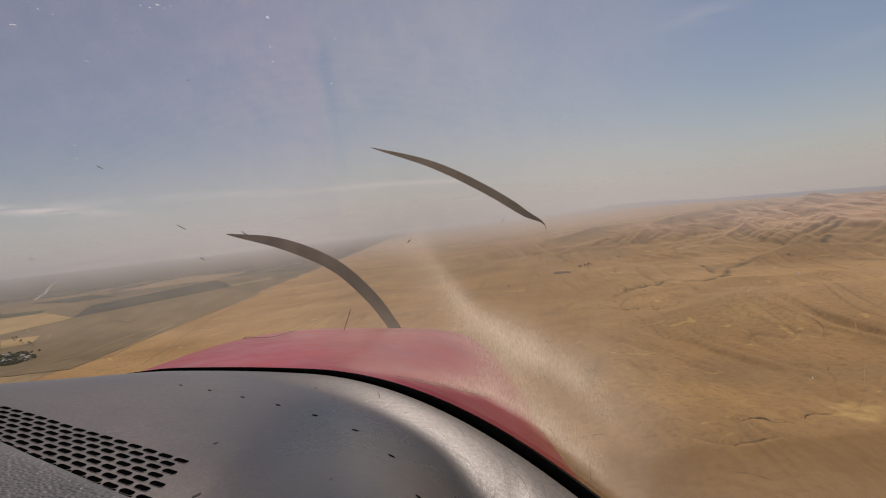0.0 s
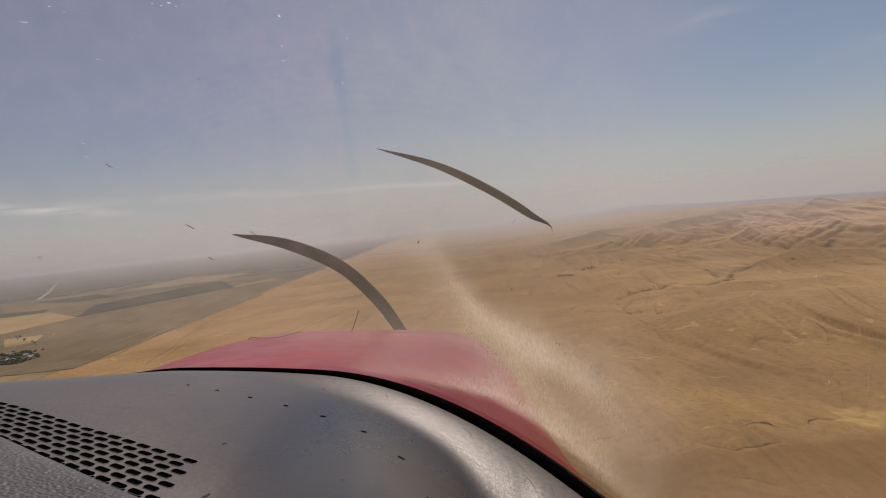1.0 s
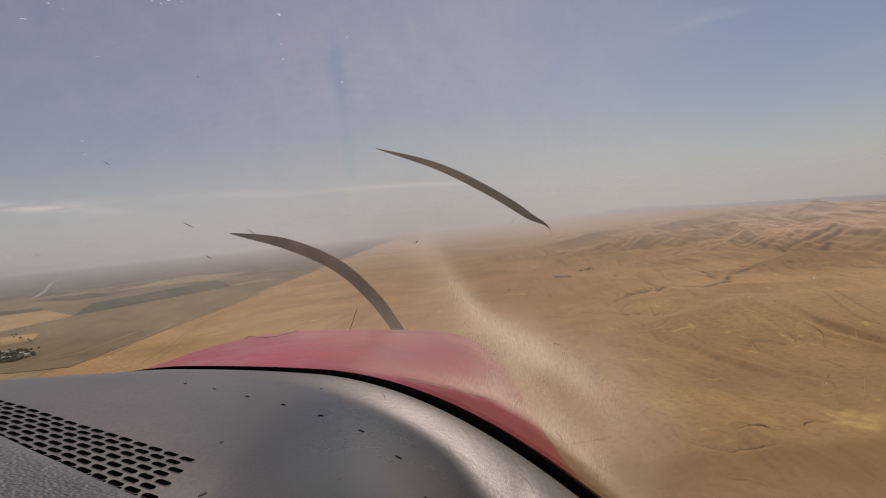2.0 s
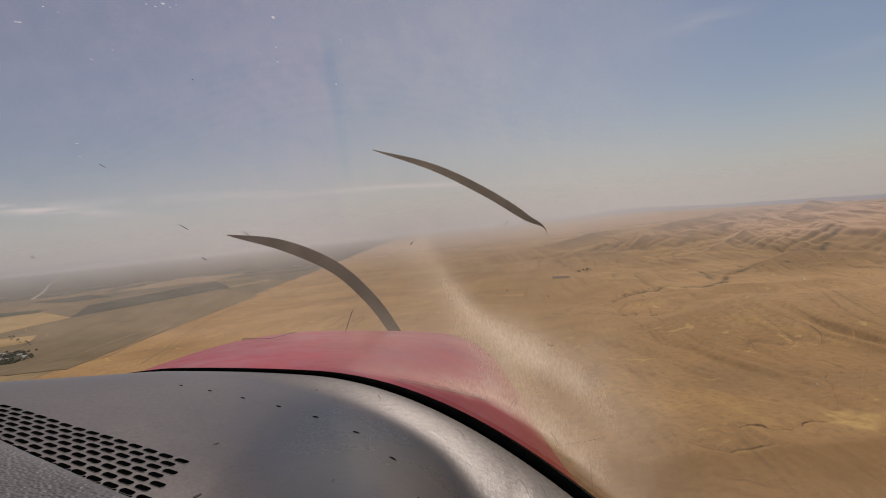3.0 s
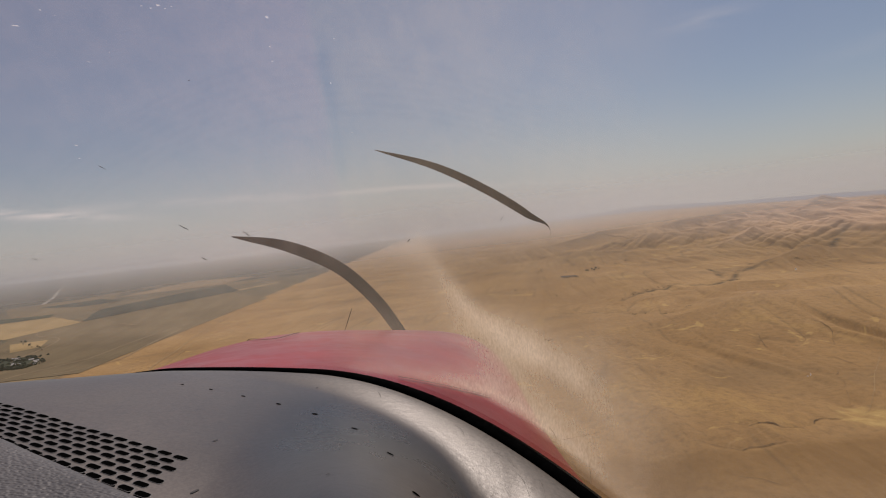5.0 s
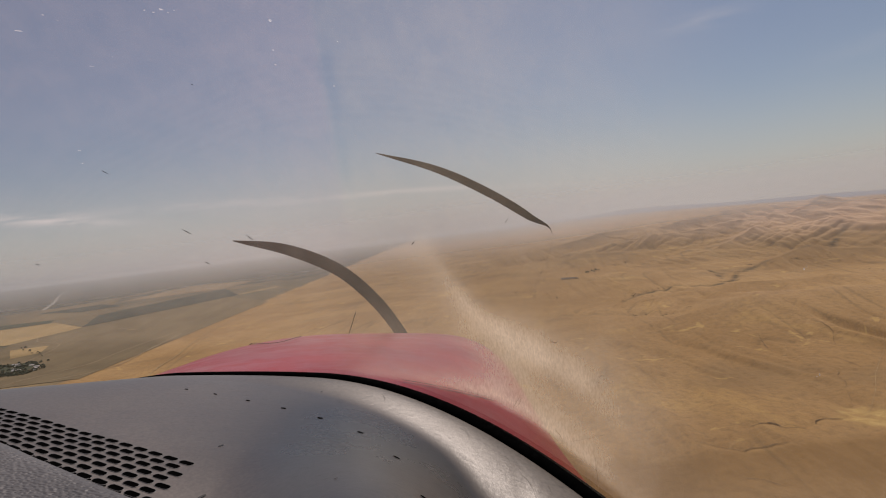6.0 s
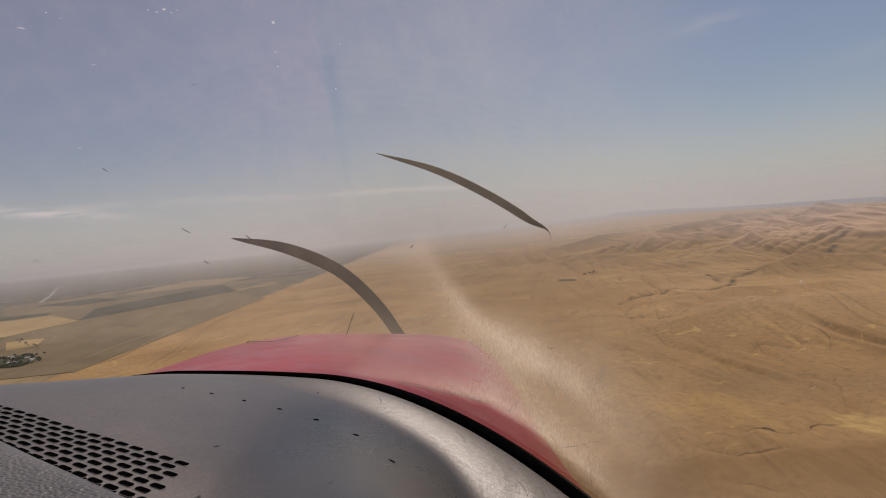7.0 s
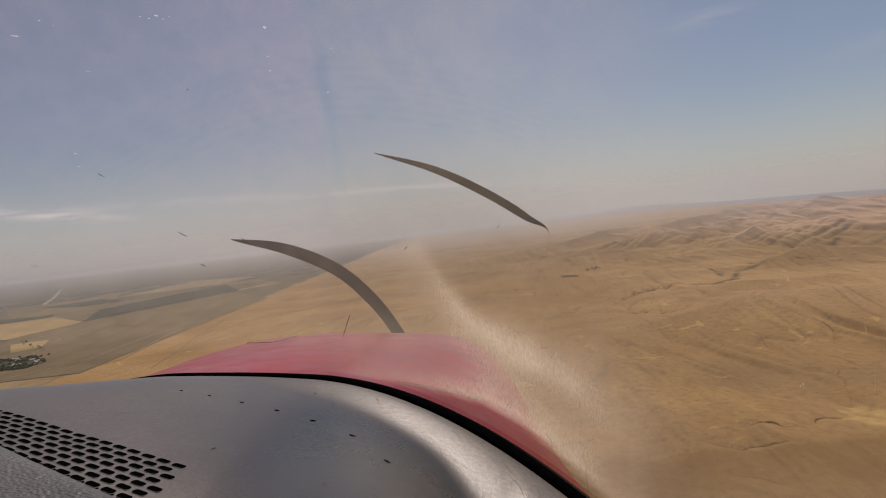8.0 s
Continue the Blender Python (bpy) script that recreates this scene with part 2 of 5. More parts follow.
def acrylic():
    """Clear windscreen, dusty and finely scratched; bright and dark reflections are put into its film."""
    m = Mat("acrylic")
    clear = m.node("ShaderNodeBsdfTransparent")
    # The dark panel's reflection at the foot is put into the clear colour.
    m.t.links.new(m.mix(m.attr("dark_reflection"), (0.97, 0.98, 0.98), (0.66, 0.60, 0.55)), clear.inputs[0])
    c = m.node("ShaderNodeTexCoord")
    uv = m.node("ShaderNodeMapping", {0: c.outputs["Object"]})
    uv.inputs["Scale"].default_value = (520, 260, 130)
    uv.inputs["Rotation"].default_value = (0, 0.25, 0)
    fine = m.noise(uv.outputs[0], 1.0, 6, 0.7)
    wide = m.noise(m.pos("Object"), 30, 5, 0.65)
    speck = m.ramp(m.noise(m.pos("Object"), 700, 2), 0.68, 0.78, 0, 0.05)
    dash_reflection = m.attr("dash_reflection")
    grain = m.math("ADD", m.ramp(fine, 0.34, 0.70, 0.78, 1.21), m.ramp(wide, 0.3, 0.7, -0.07, 0.09))
    film = m.math("ADD", m.math("MULTIPLY", dash_reflection, grain), speck)
    film = m.math("ADD", film, m.math("MULTIPLY", m.attr("dust"), m.ramp(wide, 0.25, 0.75, 0.8, 1.2)))
    tone = m.mix(m.attr("reflected_tint"), (1.0, 0.86, 0.66), (0.80, 0.65, 0.61))
    d = m.node("ShaderNodeBsdfTranslucent", {"Color": tone})
    e = m.node("ShaderNodeBsdfDiffuse", {"Color": tone})
    powder = m.node("ShaderNodeMixShader", {1: d.outputs[0], 2: e.outputs[0]}, Fac=0.12)
    s = m.node("ShaderNodeMixShader", {0: film, 1: clear.outputs[0], 2: powder.outputs[0]})
    shine = m.node("ShaderNodeBsdfGlossy", Roughness=0.04)
    fresnel = m.node("ShaderNodeFresnel", IOR=1.40)
    g = m.node("ShaderNodeMixShader", {0: m.math("MINIMUM", fresnel.outputs[0], 0.22), 1: s.outputs[0], 2: shine.outputs[0]})
    m.t.links.new(g.outputs[0], m.out.inputs[0])
    return m.mat


def far_glow():
    """A range so far off that only the bright air before it shows; that brightness is emission."""
    m = Mat("glowing_mountains")
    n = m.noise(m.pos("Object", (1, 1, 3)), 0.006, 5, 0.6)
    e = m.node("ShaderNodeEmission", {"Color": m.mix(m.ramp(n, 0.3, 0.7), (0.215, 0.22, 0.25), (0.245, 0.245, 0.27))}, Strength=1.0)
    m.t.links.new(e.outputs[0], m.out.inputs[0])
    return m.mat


M_HILLS, M_PLASTIC, M_LEATHER, M_RED, M_GLASS, M_FAR = dry_hills(), grey_plastic(), leather(), red_paint(), acrylic(), far_glow()
M_RUBBER = plain("black_rubber", (0.002, 0.002, 0.002), (0.004, 0.004, 0.004), 1.0, 80, 0.0)
# paler ring round each slot
M_RIM = plain("pale_slot_rim", (0.075, 0.073, 0.071), (0.12, 0.115, 0.11), 0.42, 300, 0.5)
M_SCUFF = plain("rubbed_plastic", (0.045, 0.043, 0.042), (0.065, 0.063, 0.061), 0.6, 60, 0.2)
M_SCRATCH = plain("scratch_grime", (0.24, 0.18, 0.12), (0.36, 0.28, 0.20), 0.9, 400, 0.1)
M_WEAR = plain("worn_plastic", (0.12, 0.11, 0.10), (0.18, 0.165, 0.15), 0.5, 400, 0.2)
# near-black colour stands in for the shade inside slots and holes
M_HOLE = plain("recess_shade", (0.0015, 0.0015, 0.0015), (0.003, 0.003, 0.003), 1.0, 60, 0.0)
M_SEAM = plain("seam_sealant", (0.05, 0.008, 0.01), (0.09, 0.015, 0.018), 0.6, 60)
M_BLADE = plain("blade_paint", (0.004, 0.004, 0.004), (0.007, 0.007, 0.007), 0.7, 9, 0.12)
M_BUG = plain("dried_insect", (0.16, 0.145, 0.13), (0.30, 0.27, 0.24), 0.8, 900)


def chipped():
    """Crazed acrylic that scatters the light coming through."""
    m = Mat("white_chip")
    n = m.ramp(m.noise(m.pos("Object"), 400, 3), 0.3, 0.7, 0.15, 0.5)
    a = m.node("ShaderNodeBsdfTranslucent", Color=(0.9, 0.9, 0.9, 1))
    b = m.node("ShaderNodeBsdfTransparent")
    s = m.node("ShaderNodeMixShader", {0: n, 1: b.outputs[0], 2: a.outputs[0]})
    m.t.links.new(s.outputs[0], m.out.inputs[0])
    return m.mat


M_CHIP = chipped()
M_GREEN = crop("green_crop", (0.050, 0.060, 0.036), (0.075, 0.080, 0.048))
M_DARKCROP = crop("dark_orchard_rows", (0.044, 0.052, 0.040), (0.066, 0.070, 0.052))
M_STUBBLE = crop("pale_stubble", (0.33, 0.225, 0.10), (0.40, 0.28, 0.13))
M_FALLOW = crop("fallow_soil", (0.165, 0.125, 0.07), (0.205, 0.155, 0.085))
M_DRYSOIL = crop("dry_soil", (0.23, 0.165, 0.095), (0.28, 0.20, 0.115))
M_BURNT = crop("dark_fallow", (0.11, 0.08, 0.056), (0.15, 0.11, 0.075))
M_DIRT = plain("pale_dirt", (0.31, 0.225, 0.13), (0.39, 0.295, 0.185), 0.95, 0.05, 0.1)
M_PATH = plain("trodden_soil", (0.33, 0.225, 0.11), (0.42, 0.30, 0.16), 0.95, 0.05, 0.1)
M_SAND = plain("river_sand", (0.26, 0.24, 0.20), (0.36, 0.33, 0.28), 0.95, 0.02, 0.1)
M_LEAF = plain("foliage", (0.036, 0.046, 0.022), (0.072, 0.080, 0.040), 0.8, 0.4, 0.2)
M_SCRUB = plain("thorn_scrub", (0.040, 0.032, 0.020), (0.085, 0.064, 0.036), 0.9, 0.3, 0.1)
M_GULLY = plain("gully_clay", (0.12, 0.078, 0.042), (0.20, 0.13, 0.07), 0.95, 0.15, 0.1)
M_BARK = plain("bark", (0.10, 0.075, 0.05), (0.16, 0.12, 0.08), 0.9, 3.0, 0.2)
M_WALL = plain("house_wall", (0.55, 0.50, 0.42), (0.66, 0.61, 0.53), 0.8, 0.6, 0.2)
M_ROOF = plain("house_roof", (0.42, 0.40, 0.37), (0.52, 0.49, 0.45), 0.7, 0.5, 0.3)
M_PANE = plain("window_pane", (0.03, 0.035, 0.04), (0.04, 0.045, 0.05), 0.1, 2.0, 0.6)


# ---------------------------------------------------------------- mesh helpers
def mesh_of(name, verts, faces, material, smooth=True):
    me = bpy.data.meshes.new(name)
    me.from_pydata([tuple(v) for v in verts], [], faces)
    me.materials.append(material)
    if smooth:
        me.polygons.foreach_set("use_smooth", [True] * len(me.polygons))
    me.update()
    return me


def part(name, data, parent, label=""):
    ob = new(name, data)
    ob.parent = parent
    return tagged(ob, label)


def thing(name, m, label, category, group="", kind=""):
    ob = new(name)
    ob.empty_display_size = 0.1
    ob.matrix_world = m
    return tagged(ob, label, category, group, kind)


def sheet(rows, cols, at):
    """A grid of quads; at(i, j) gives each vertex."""
    verts = [at(i, j) for i in range(rows) for j in range(cols)]
    faces = [(i * cols + j, i * cols + j + 1, (i + 1) * cols + j + 1, (i + 1) * cols + j)
             for i in range(rows - 1) for j in range(cols - 1)]
    return verts, faces


def sweep(points, radii, sides=10, squash=1.0, up=Vector((0, 0, 1))):
    """A closed tube along points; squash flattens it along up."""
    verts, faces = [], []
    n = len(points)
    for i, p in enumerate(points):
        t = (points[min(i + 1, n - 1)] - points[max(i - 1, 0)]).normalized()
        a = t.cross(up).normalized()
        b = a.cross(t).normalized()
        for k in range(sides):
            w = 2 * math.pi * k / sides
            verts.append(p + a * math.cos(w) * radii[i] + b * math.sin(w) * radii[i] * squash)
    for i in range(n - 1):
        for k in range(sides):
            k2 = (k + 1) % sides
            faces.append((i * sides + k, i * sides + k2, (i + 1) * sides + k2, (i + 1) * sides + k))
    faces.append(tuple(range(sides))[::-1])
    faces.append(tuple((n - 1) * sides + k for k in range(sides)))
    return verts, faces


def smooth01(x, lo, hi):
    t = np.clip((np.asarray(x, float) - lo) / (hi - lo), 0, 1)
    return t * t * (3 - 2 * t)


def spline(ctrl, count):
    """Catmull-Rom through the control points."""
    p = [Vector(c) for c in ctrl]
    p = [2 * p[0] - p[1], *p, 2 * p[-1] - p[-2]]
    out = []
    spans = len(p) - 3
    for i in range(count):
        s = i / (count - 1) * spans
        k = min(int(s), spans - 1)
        u = s - k
        a, b, c, d = p[k:k + 4]
        out.append(0.5 * (2 * b + (c - a) * u + (2 * a - 5 * b + 4 * c - d) * u * u + (3 * b - 3 * c + d - a) * u ** 3))
    return out


# ---------------------------------------------------------------- landscape
def lattice(x, y, seed):
    """Gradient noise on a lattice, about -0.7 to 0.7."""
    xi, yi = np.floor(x).astype(np.int64), np.floor(y).astype(np.int64)
    xf, yf = x - xi, y - yi
    u, v = xf * xf * xf * (xf * (xf * 6 - 15) + 10), yf * yf * yf * (yf * (yf * 6 - 15) + 10)

    def grad(ix, iy, dx, dy):
        hsh = (ix * 374761393 + iy * 668265263 + seed * 974711) & 0x7FFFFFFF
        hsh = ((hsh ^ (hsh >> 13)) * 1274126177) & 0x7FFFFFFF
        a = (hsh ^ (hsh >> 16)) % 4096 / 4096 * 2 * np.pi
        return np.cos(a) * dx + np.sin(a) * dy

    n0 = grad(xi, yi, xf, yf) * (1 - u) + grad(xi + 1, yi, xf - 1, yf) * u
    n1 = grad(xi, yi + 1, xf, yf - 1) * (1 - u) + grad(xi + 1, yi + 1, xf - 1, yf - 1) * u
    return n0 * (1 - v) + n1 * v


def creases(x, y, size, seed, octaves=4, gain=0.5):
    """Rounded spurs with sharp drainage lines between them, 0 to about 1."""
    total, amp, carry = 0.0, 1.0, 1.0
    for k in range(octaves):
        n = np.abs(lattice(x / size, y / size, seed + k)) * 1.6
        total = total + amp * carry * n
        carry = np.clip(n * 1.8, 0.15, 1)
        amp *= gain
        size *= 0.47
    return total


# lines of the dry washes, in metres right of and ahead of the aircraft
WASHES = [
    [(505, 2120), (532, 2203), (638, 2354), (742, 2380), (897, 2347), (955, 2400), (1040, 2560), (1224, 2700), (1435, 2800), (1572, 2932), (1900, 3300)],
    [(300, 1990), (408, 1905), (507, 1835)],
    [(955, 2492), (1024, 2703), (1044, 2826)],
]
RILLS = [[(255, 775), (282, 750), (292, 744), (308, 752), (345, 751)], [(325, 815), (342, 825), (361, 824), (369, 806), (405, 817), (422, 838), (457, 840)],
         [(523, 1075), (541, 1018), (563, 1033), (600, 1020)], [(601, 1151), (601, 1093), (599, 1042)], [(545, 1015), (535, 974), (514, 932), (490, 880)],
         [(586, 1397), (578, 1344), (547, 1230), (547, 1158)], [(683, 1441), (691, 1398), (688, 1290), (652, 1206)], [(649, 1353), (643, 1307), (626, 1253)],
         [(779, 1452), (810, 1403), (786, 1299)], [(255, 670), (273, 660), (287, 645)], [(468, 1280), (449, 1134), (433, 980), (412, 879)]]


def near_line(x, y, line):
    best = np.full(x.shape, 1e9)
    for (ax, ay), (bx, by) in zip(line[:-1], line[1:]):
        dx, dy = bx - ax, by - ay
        t = np.clip(((x - ax) * dx + (y - ay) * dy) / (dx * dx + dy * dy), 0, 1)
        best = np.minimum(best, np.hypot(x - ax - t * dx, y - ay - t * dy))
    return best


def valley_edge(y):
    return -1120 - 0.055 * np.clip(y - 2600, 0, 1e6) ** 0.98


# crest lines of the hills: points right of, ahead of and over the plain; then reach of the flanks, width of the spurs, depth of the gullies
HILLS = [
    ([(260, 1560, 6), (420, 1545, 20), (560, 1560, 38), (700, 1600, 58), (830, 1590, 50), (960, 1560, 44), (1100, 1540, 44)], 900, 96, 42, 11),
    ([(617, 2000, 22), (807, 1990, 36), (939, 1880, 40), (1060, 1760, 50), (1200, 1640, 50)], 420, 80, 22, 23),
    ([(1318, 3456, 40), (1480, 3560, 80), (1628, 3653, 116), (1762, 3479, 70)], 560, 105, 24, 31),
    ([(1218, 2686, 22), (1350, 2740, 44), (1447, 2797, 60), (1500, 2680, 40), (1600, 2600, 30)], 270, 75, 16, 37),
    ([(1860, 3800, 80), (1914, 3625, 104), (1970, 3481, 128), (2023, 3275, 120), (2064, 3070, 106), (2200, 2800, 96)], 600, 105, 26, 43),
    ([(1130, 4664, 60), (1382, 4596, 100), (1605, 4523, 104), (1850, 4428, 140), (2092, 4319, 146), (2319, 4087, 150), (2502, 3860, 136)], 900, 150, 40, 59),
    ([(1562, 5169, 130), (1790, 5200, 165), (2130, 5179, 204), (2422, 5159, 200), (2725, 5006, 216), (2806, 4730, 160), (2996, 4612, 150), (3200, 4324, 116)], 1200, 180, 44, 67),
    ([(799, 5542, 70), (1240, 5665, 128), (1676, 5552, 140)], 1100, 190, 26, 71),
    ([(520, 4300, 26), (800, 4250, 52), (1050, 4080, 44)], 520, 120, 12, 83),
]


def hill(x, y, base, line, reach, rib, depth, seed):
    """One hill: a crest whose flanks run down in spurs with sharp gullies between them."""
    best, crest, side = np.full(x.shape, 1e9), np.zeros(x.shape), np.ones(x.shape)
    ux, uy = line[-1][0] - line[0][0], line[-1][1] - line[0][1]
    along = ((x - line[0][0]) * ux + (y - line[0][1]) * uy) / math.hypot(ux, uy)
    for (ax, ay, ah), (bx, by, bh) in zip(line[:-1], line[1:]):
        dx, dy = bx - ax, by - ay
        size = math.hypot(dx, dy)
        raw = ((x - ax) * dx + (y - ay) * dy) / size ** 2
        t = np.clip(raw, 0, 1)
        d = np.hypot(x - ax - t * dx, y - ay - t * dy)
        near = d < best
        best = np.where(near, d, best)
        crest = np.where(near, ah + (bh - ah) * t, crest)
        side = np.where(near, np.sign((x - ax) * dy - (y - ay) * dx), side)
    best = best * (1 + 0.35 * lattice(x / (reach * 0.8), y / (reach * 0.8), seed + 5))
    t = np.clip(best / reach, 0, 1)
    drift = along + 0.55 * rib * lattice(x / (rib * 3), y / (rib * 6), seed + 3) * 2 - 0.10 * best
    n = np.clip(np.abs(lattice(drift / rib, best / (13 * rib) + side * 7.3, seed)) * 2.3, 0, 1)
    n2 = np.clip(np.abs(lattice(drift / (rib * 0.41), best / (5 * rib) + side * 3.1, seed + 1)) * 2.3, 0, 1)
    n3 = np.clip(np.abs(lattice(drift / (rib * 0.19), best / (2.4 * rib) + side * 5.7, seed + 2)) * 2.3, 0, 1)
    gully = 1 - 0.70 * n - 0.24 * n2 * (0.4 + 0.6 * n) - 0.06 * n3 * (0.3 + 0.7 * n2)
    env = (1 - (1 - t) ** 2.6) * (1 - t) ** 0.9 * 1.15
    top = crest + 0.10 * crest * lattice(along / (rib * 1.6), along * 0 + 0.3, seed + 7)
    rise = np.maximum(top - base, 3) * ((1 - t) ** 1.7 * (1 + 0.5 * t)) - depth * gully * env
    crease = np.exp(-(n / 0.045) ** 2) * smooth01(env, 0.06, 0.3)
    return np.where(t < 1, base + rise, -1e3), crease * (t < 1)


def terrain(x, y):
    """Height of the ground over the plain, and how far it is farmed, scrubby, bare and rocky."""
    x, y = np.asarray(x, float), np.asarray(y, float)
    r = np.hypot(x, y)
    wx = x + 90 * lattice(x / 700, y / 1200, 40) + 18 * lattice(x / 150, y / 420, 42)
    wy = y + 160 * lattice(x / 700 + 9.1, y / 700, 41)
    inland = x - valley_edge(y)
    hilly = smooth01(inland, -60, 500)
    bear = np.degrees(np.arctan2(x, y))
    w = smooth01(bear, 9, 29) * (1 - smooth01(bear, 70, 110))
    swell = 9 * lattice(wx / 620, wy / 900, 3) + 4 * lattice(wx / 260, wy / 420, 4)
    # low spurs that run down towards the valley
    spurs = creases(wx - 0.12 * wy, 0.085 * wy, 190, 11, 4, 0.5)
    rills = creases(wx - 0.14 * wy, 0.065 * wy, 76, 31, 3, 0.5)
    lively = smooth01(lattice(x / 600, y / 800, 45), -0.25, 0.25)
    h = hilly * (swell + (5 + 13 * smooth01(x, 0, 600) * (0.4 + 0.6 * lively)) * (1 - 0.4 * smooth01(r, 2200, 3600)) * (spurs - 0.3))
    h = h + hilly * (2.2 + 5 * smooth01(x, 100, 600) * lively) * (rills - 0.35)
    # the plain climbs to the foot of the range
    up = w * smooth01((r - 3050) / (6600 - 4400 * w), 0, 1)
    ribs = creases(wx + 0.2 * wy, 0.45 * wy, 190, 75, 5, 0.55)
    h = h + 70 * up + (3 + 24 * w) * (ribs - 0.35) * smooth01(r, 2900, 4600) * smooth01(bear, 2, 20)
    plain_h, crease = h, np.zeros_like(h)
    for line, reach, rib, depth, seed in HILLS:
        m = np.hypot(x - line[len(line) // 2][0], y - line[len(line) // 2][1]) < reach + 1600
        if not m.any():
            continue
        hm, cm = hill(x[m], y[m], plain_h[m], line, reach, rib, depth, seed)
        old = h[m]
        h[m] = np.maximum(old, hm)
        crease[m] = np.where(hm >= old, cm, crease[m])
    h = h - r * np.tan(np.radians(0.95 * smooth01(bear, 12, 38) * (1 - smooth01(bear, 70, 160)))) * smooth01(r, 9000, 15000)
    lace = creases(wx + 0.12 * wy, 0.20 * wy, 125, 101, 4, 0.5)
    h = h + (1.5 + 13 * w * smooth01(r, 2700, 4200)) * (lace - 0.4) * smooth01(r, 1900, 2600) * smooth01(bear, 2, 14)
    scrub = 0.34 * crease * smooth01(lattice(x / 160, y / 260, 52), -0.4, 0.05)
    for k, line in enumerate(WASHES):
        d = near_line(wx * 0.35 + x * 0.65, (wy * 0.35 + y * 0.65) * 0.35, [(a, b * 0.35) for a, b in line])
        wide = 2.5 + 0.0026 * r
        h = h - 5 * np.exp(-(d / (wide * 1.6)) ** 2)
        dark = np.exp(-(d / (wide * 0.8)) ** 2) * np.clip(0.72 + 1.5 * lattice(x / 45, y / 150, 50), 0, 1)
        scrub = np.maximum(scrub, dark * (0.45 if k == 1 else 0.95))
    for line in RILLS:
        d = near_line(x + 5 * lattice(x / 25, y / 25, 47), y + 8 * lattice(x / 30 + 3.7, y / 30, 48), line)
        h = h - 1.8 * np.exp(-(d / 9) ** 2)
    rill_line = np.exp(-(np.abs(lattice((wx - 0.14 * wy) / 76, 0.065 * wy / 76, 31)) / (0.02 + 5e-6 * r)) ** 2)
    scrub = np.maximum(scrub, 0.40 * rill_line * hilly * smooth01(lattice(x / 320, y / 420, 53), 0.0, 0.25))
    far_lines = smooth01(creases(wx, wy, 900, 61, 4, 0.6), 0.16, 0.05) * smooth01(r, 2500, 4500) * hilly
    scrub = np.clip(np.maximum(scrub, 0.22 * far_lines * (1 - w)), 0, 1)
    pad = np.hypot((x - 480) / 25, (y - 834) / 40) + 0.75 * lattice(x / 11, y / 22, 70)
    bare = np.clip(np.exp(-(pad / 0.9) ** 3) * (0.15 + 0.9 * smooth01(pad, 0.15, 0.6)) + 0.25 * np.exp(-((x - 486) / 40) ** 2 - ((y - 826) / 9) ** 2), 0, 1)
    bare = np.maximum(bare, 0.5 * np.exp(-((x - 700) / 60) ** 2 - ((y - 2850) / 60) ** 2))
    farm = 1 - smooth01(inland + 60 * lattice(x / 300, y / 300, 80) * smooth01(y, 3000, 5000), -25, 25)
    rocky = smooth01(h, 30, 130) * 0.75 * w + 0.35 * smooth01(r, 5000, 16000) * (1 - farm)
    return h, farm, scrub, np.clip(bare, 0, 1), np.clip(rocky, 0, 1)


def drape(x, y, h, lift=0.0):
    """Lays the plan into the world: beyond 2 km the plain draws together and rises softly to its rim, 4.8 km out."""
    x, y, h = np.asarray(x, float), np.asarray(y, float), np.asarray(h, float)
    r = np.maximum(np.hypot(x, y), 1e-6)
    u = np.maximum(r - 2000, 0) / 2900
    rr = np.minimum(r, 2000) + 2900 * u / (1 + u)
    s = rr / r
    return np.stack([x * s, y * s, 280 + (h - 280 + lift) * s], -1)


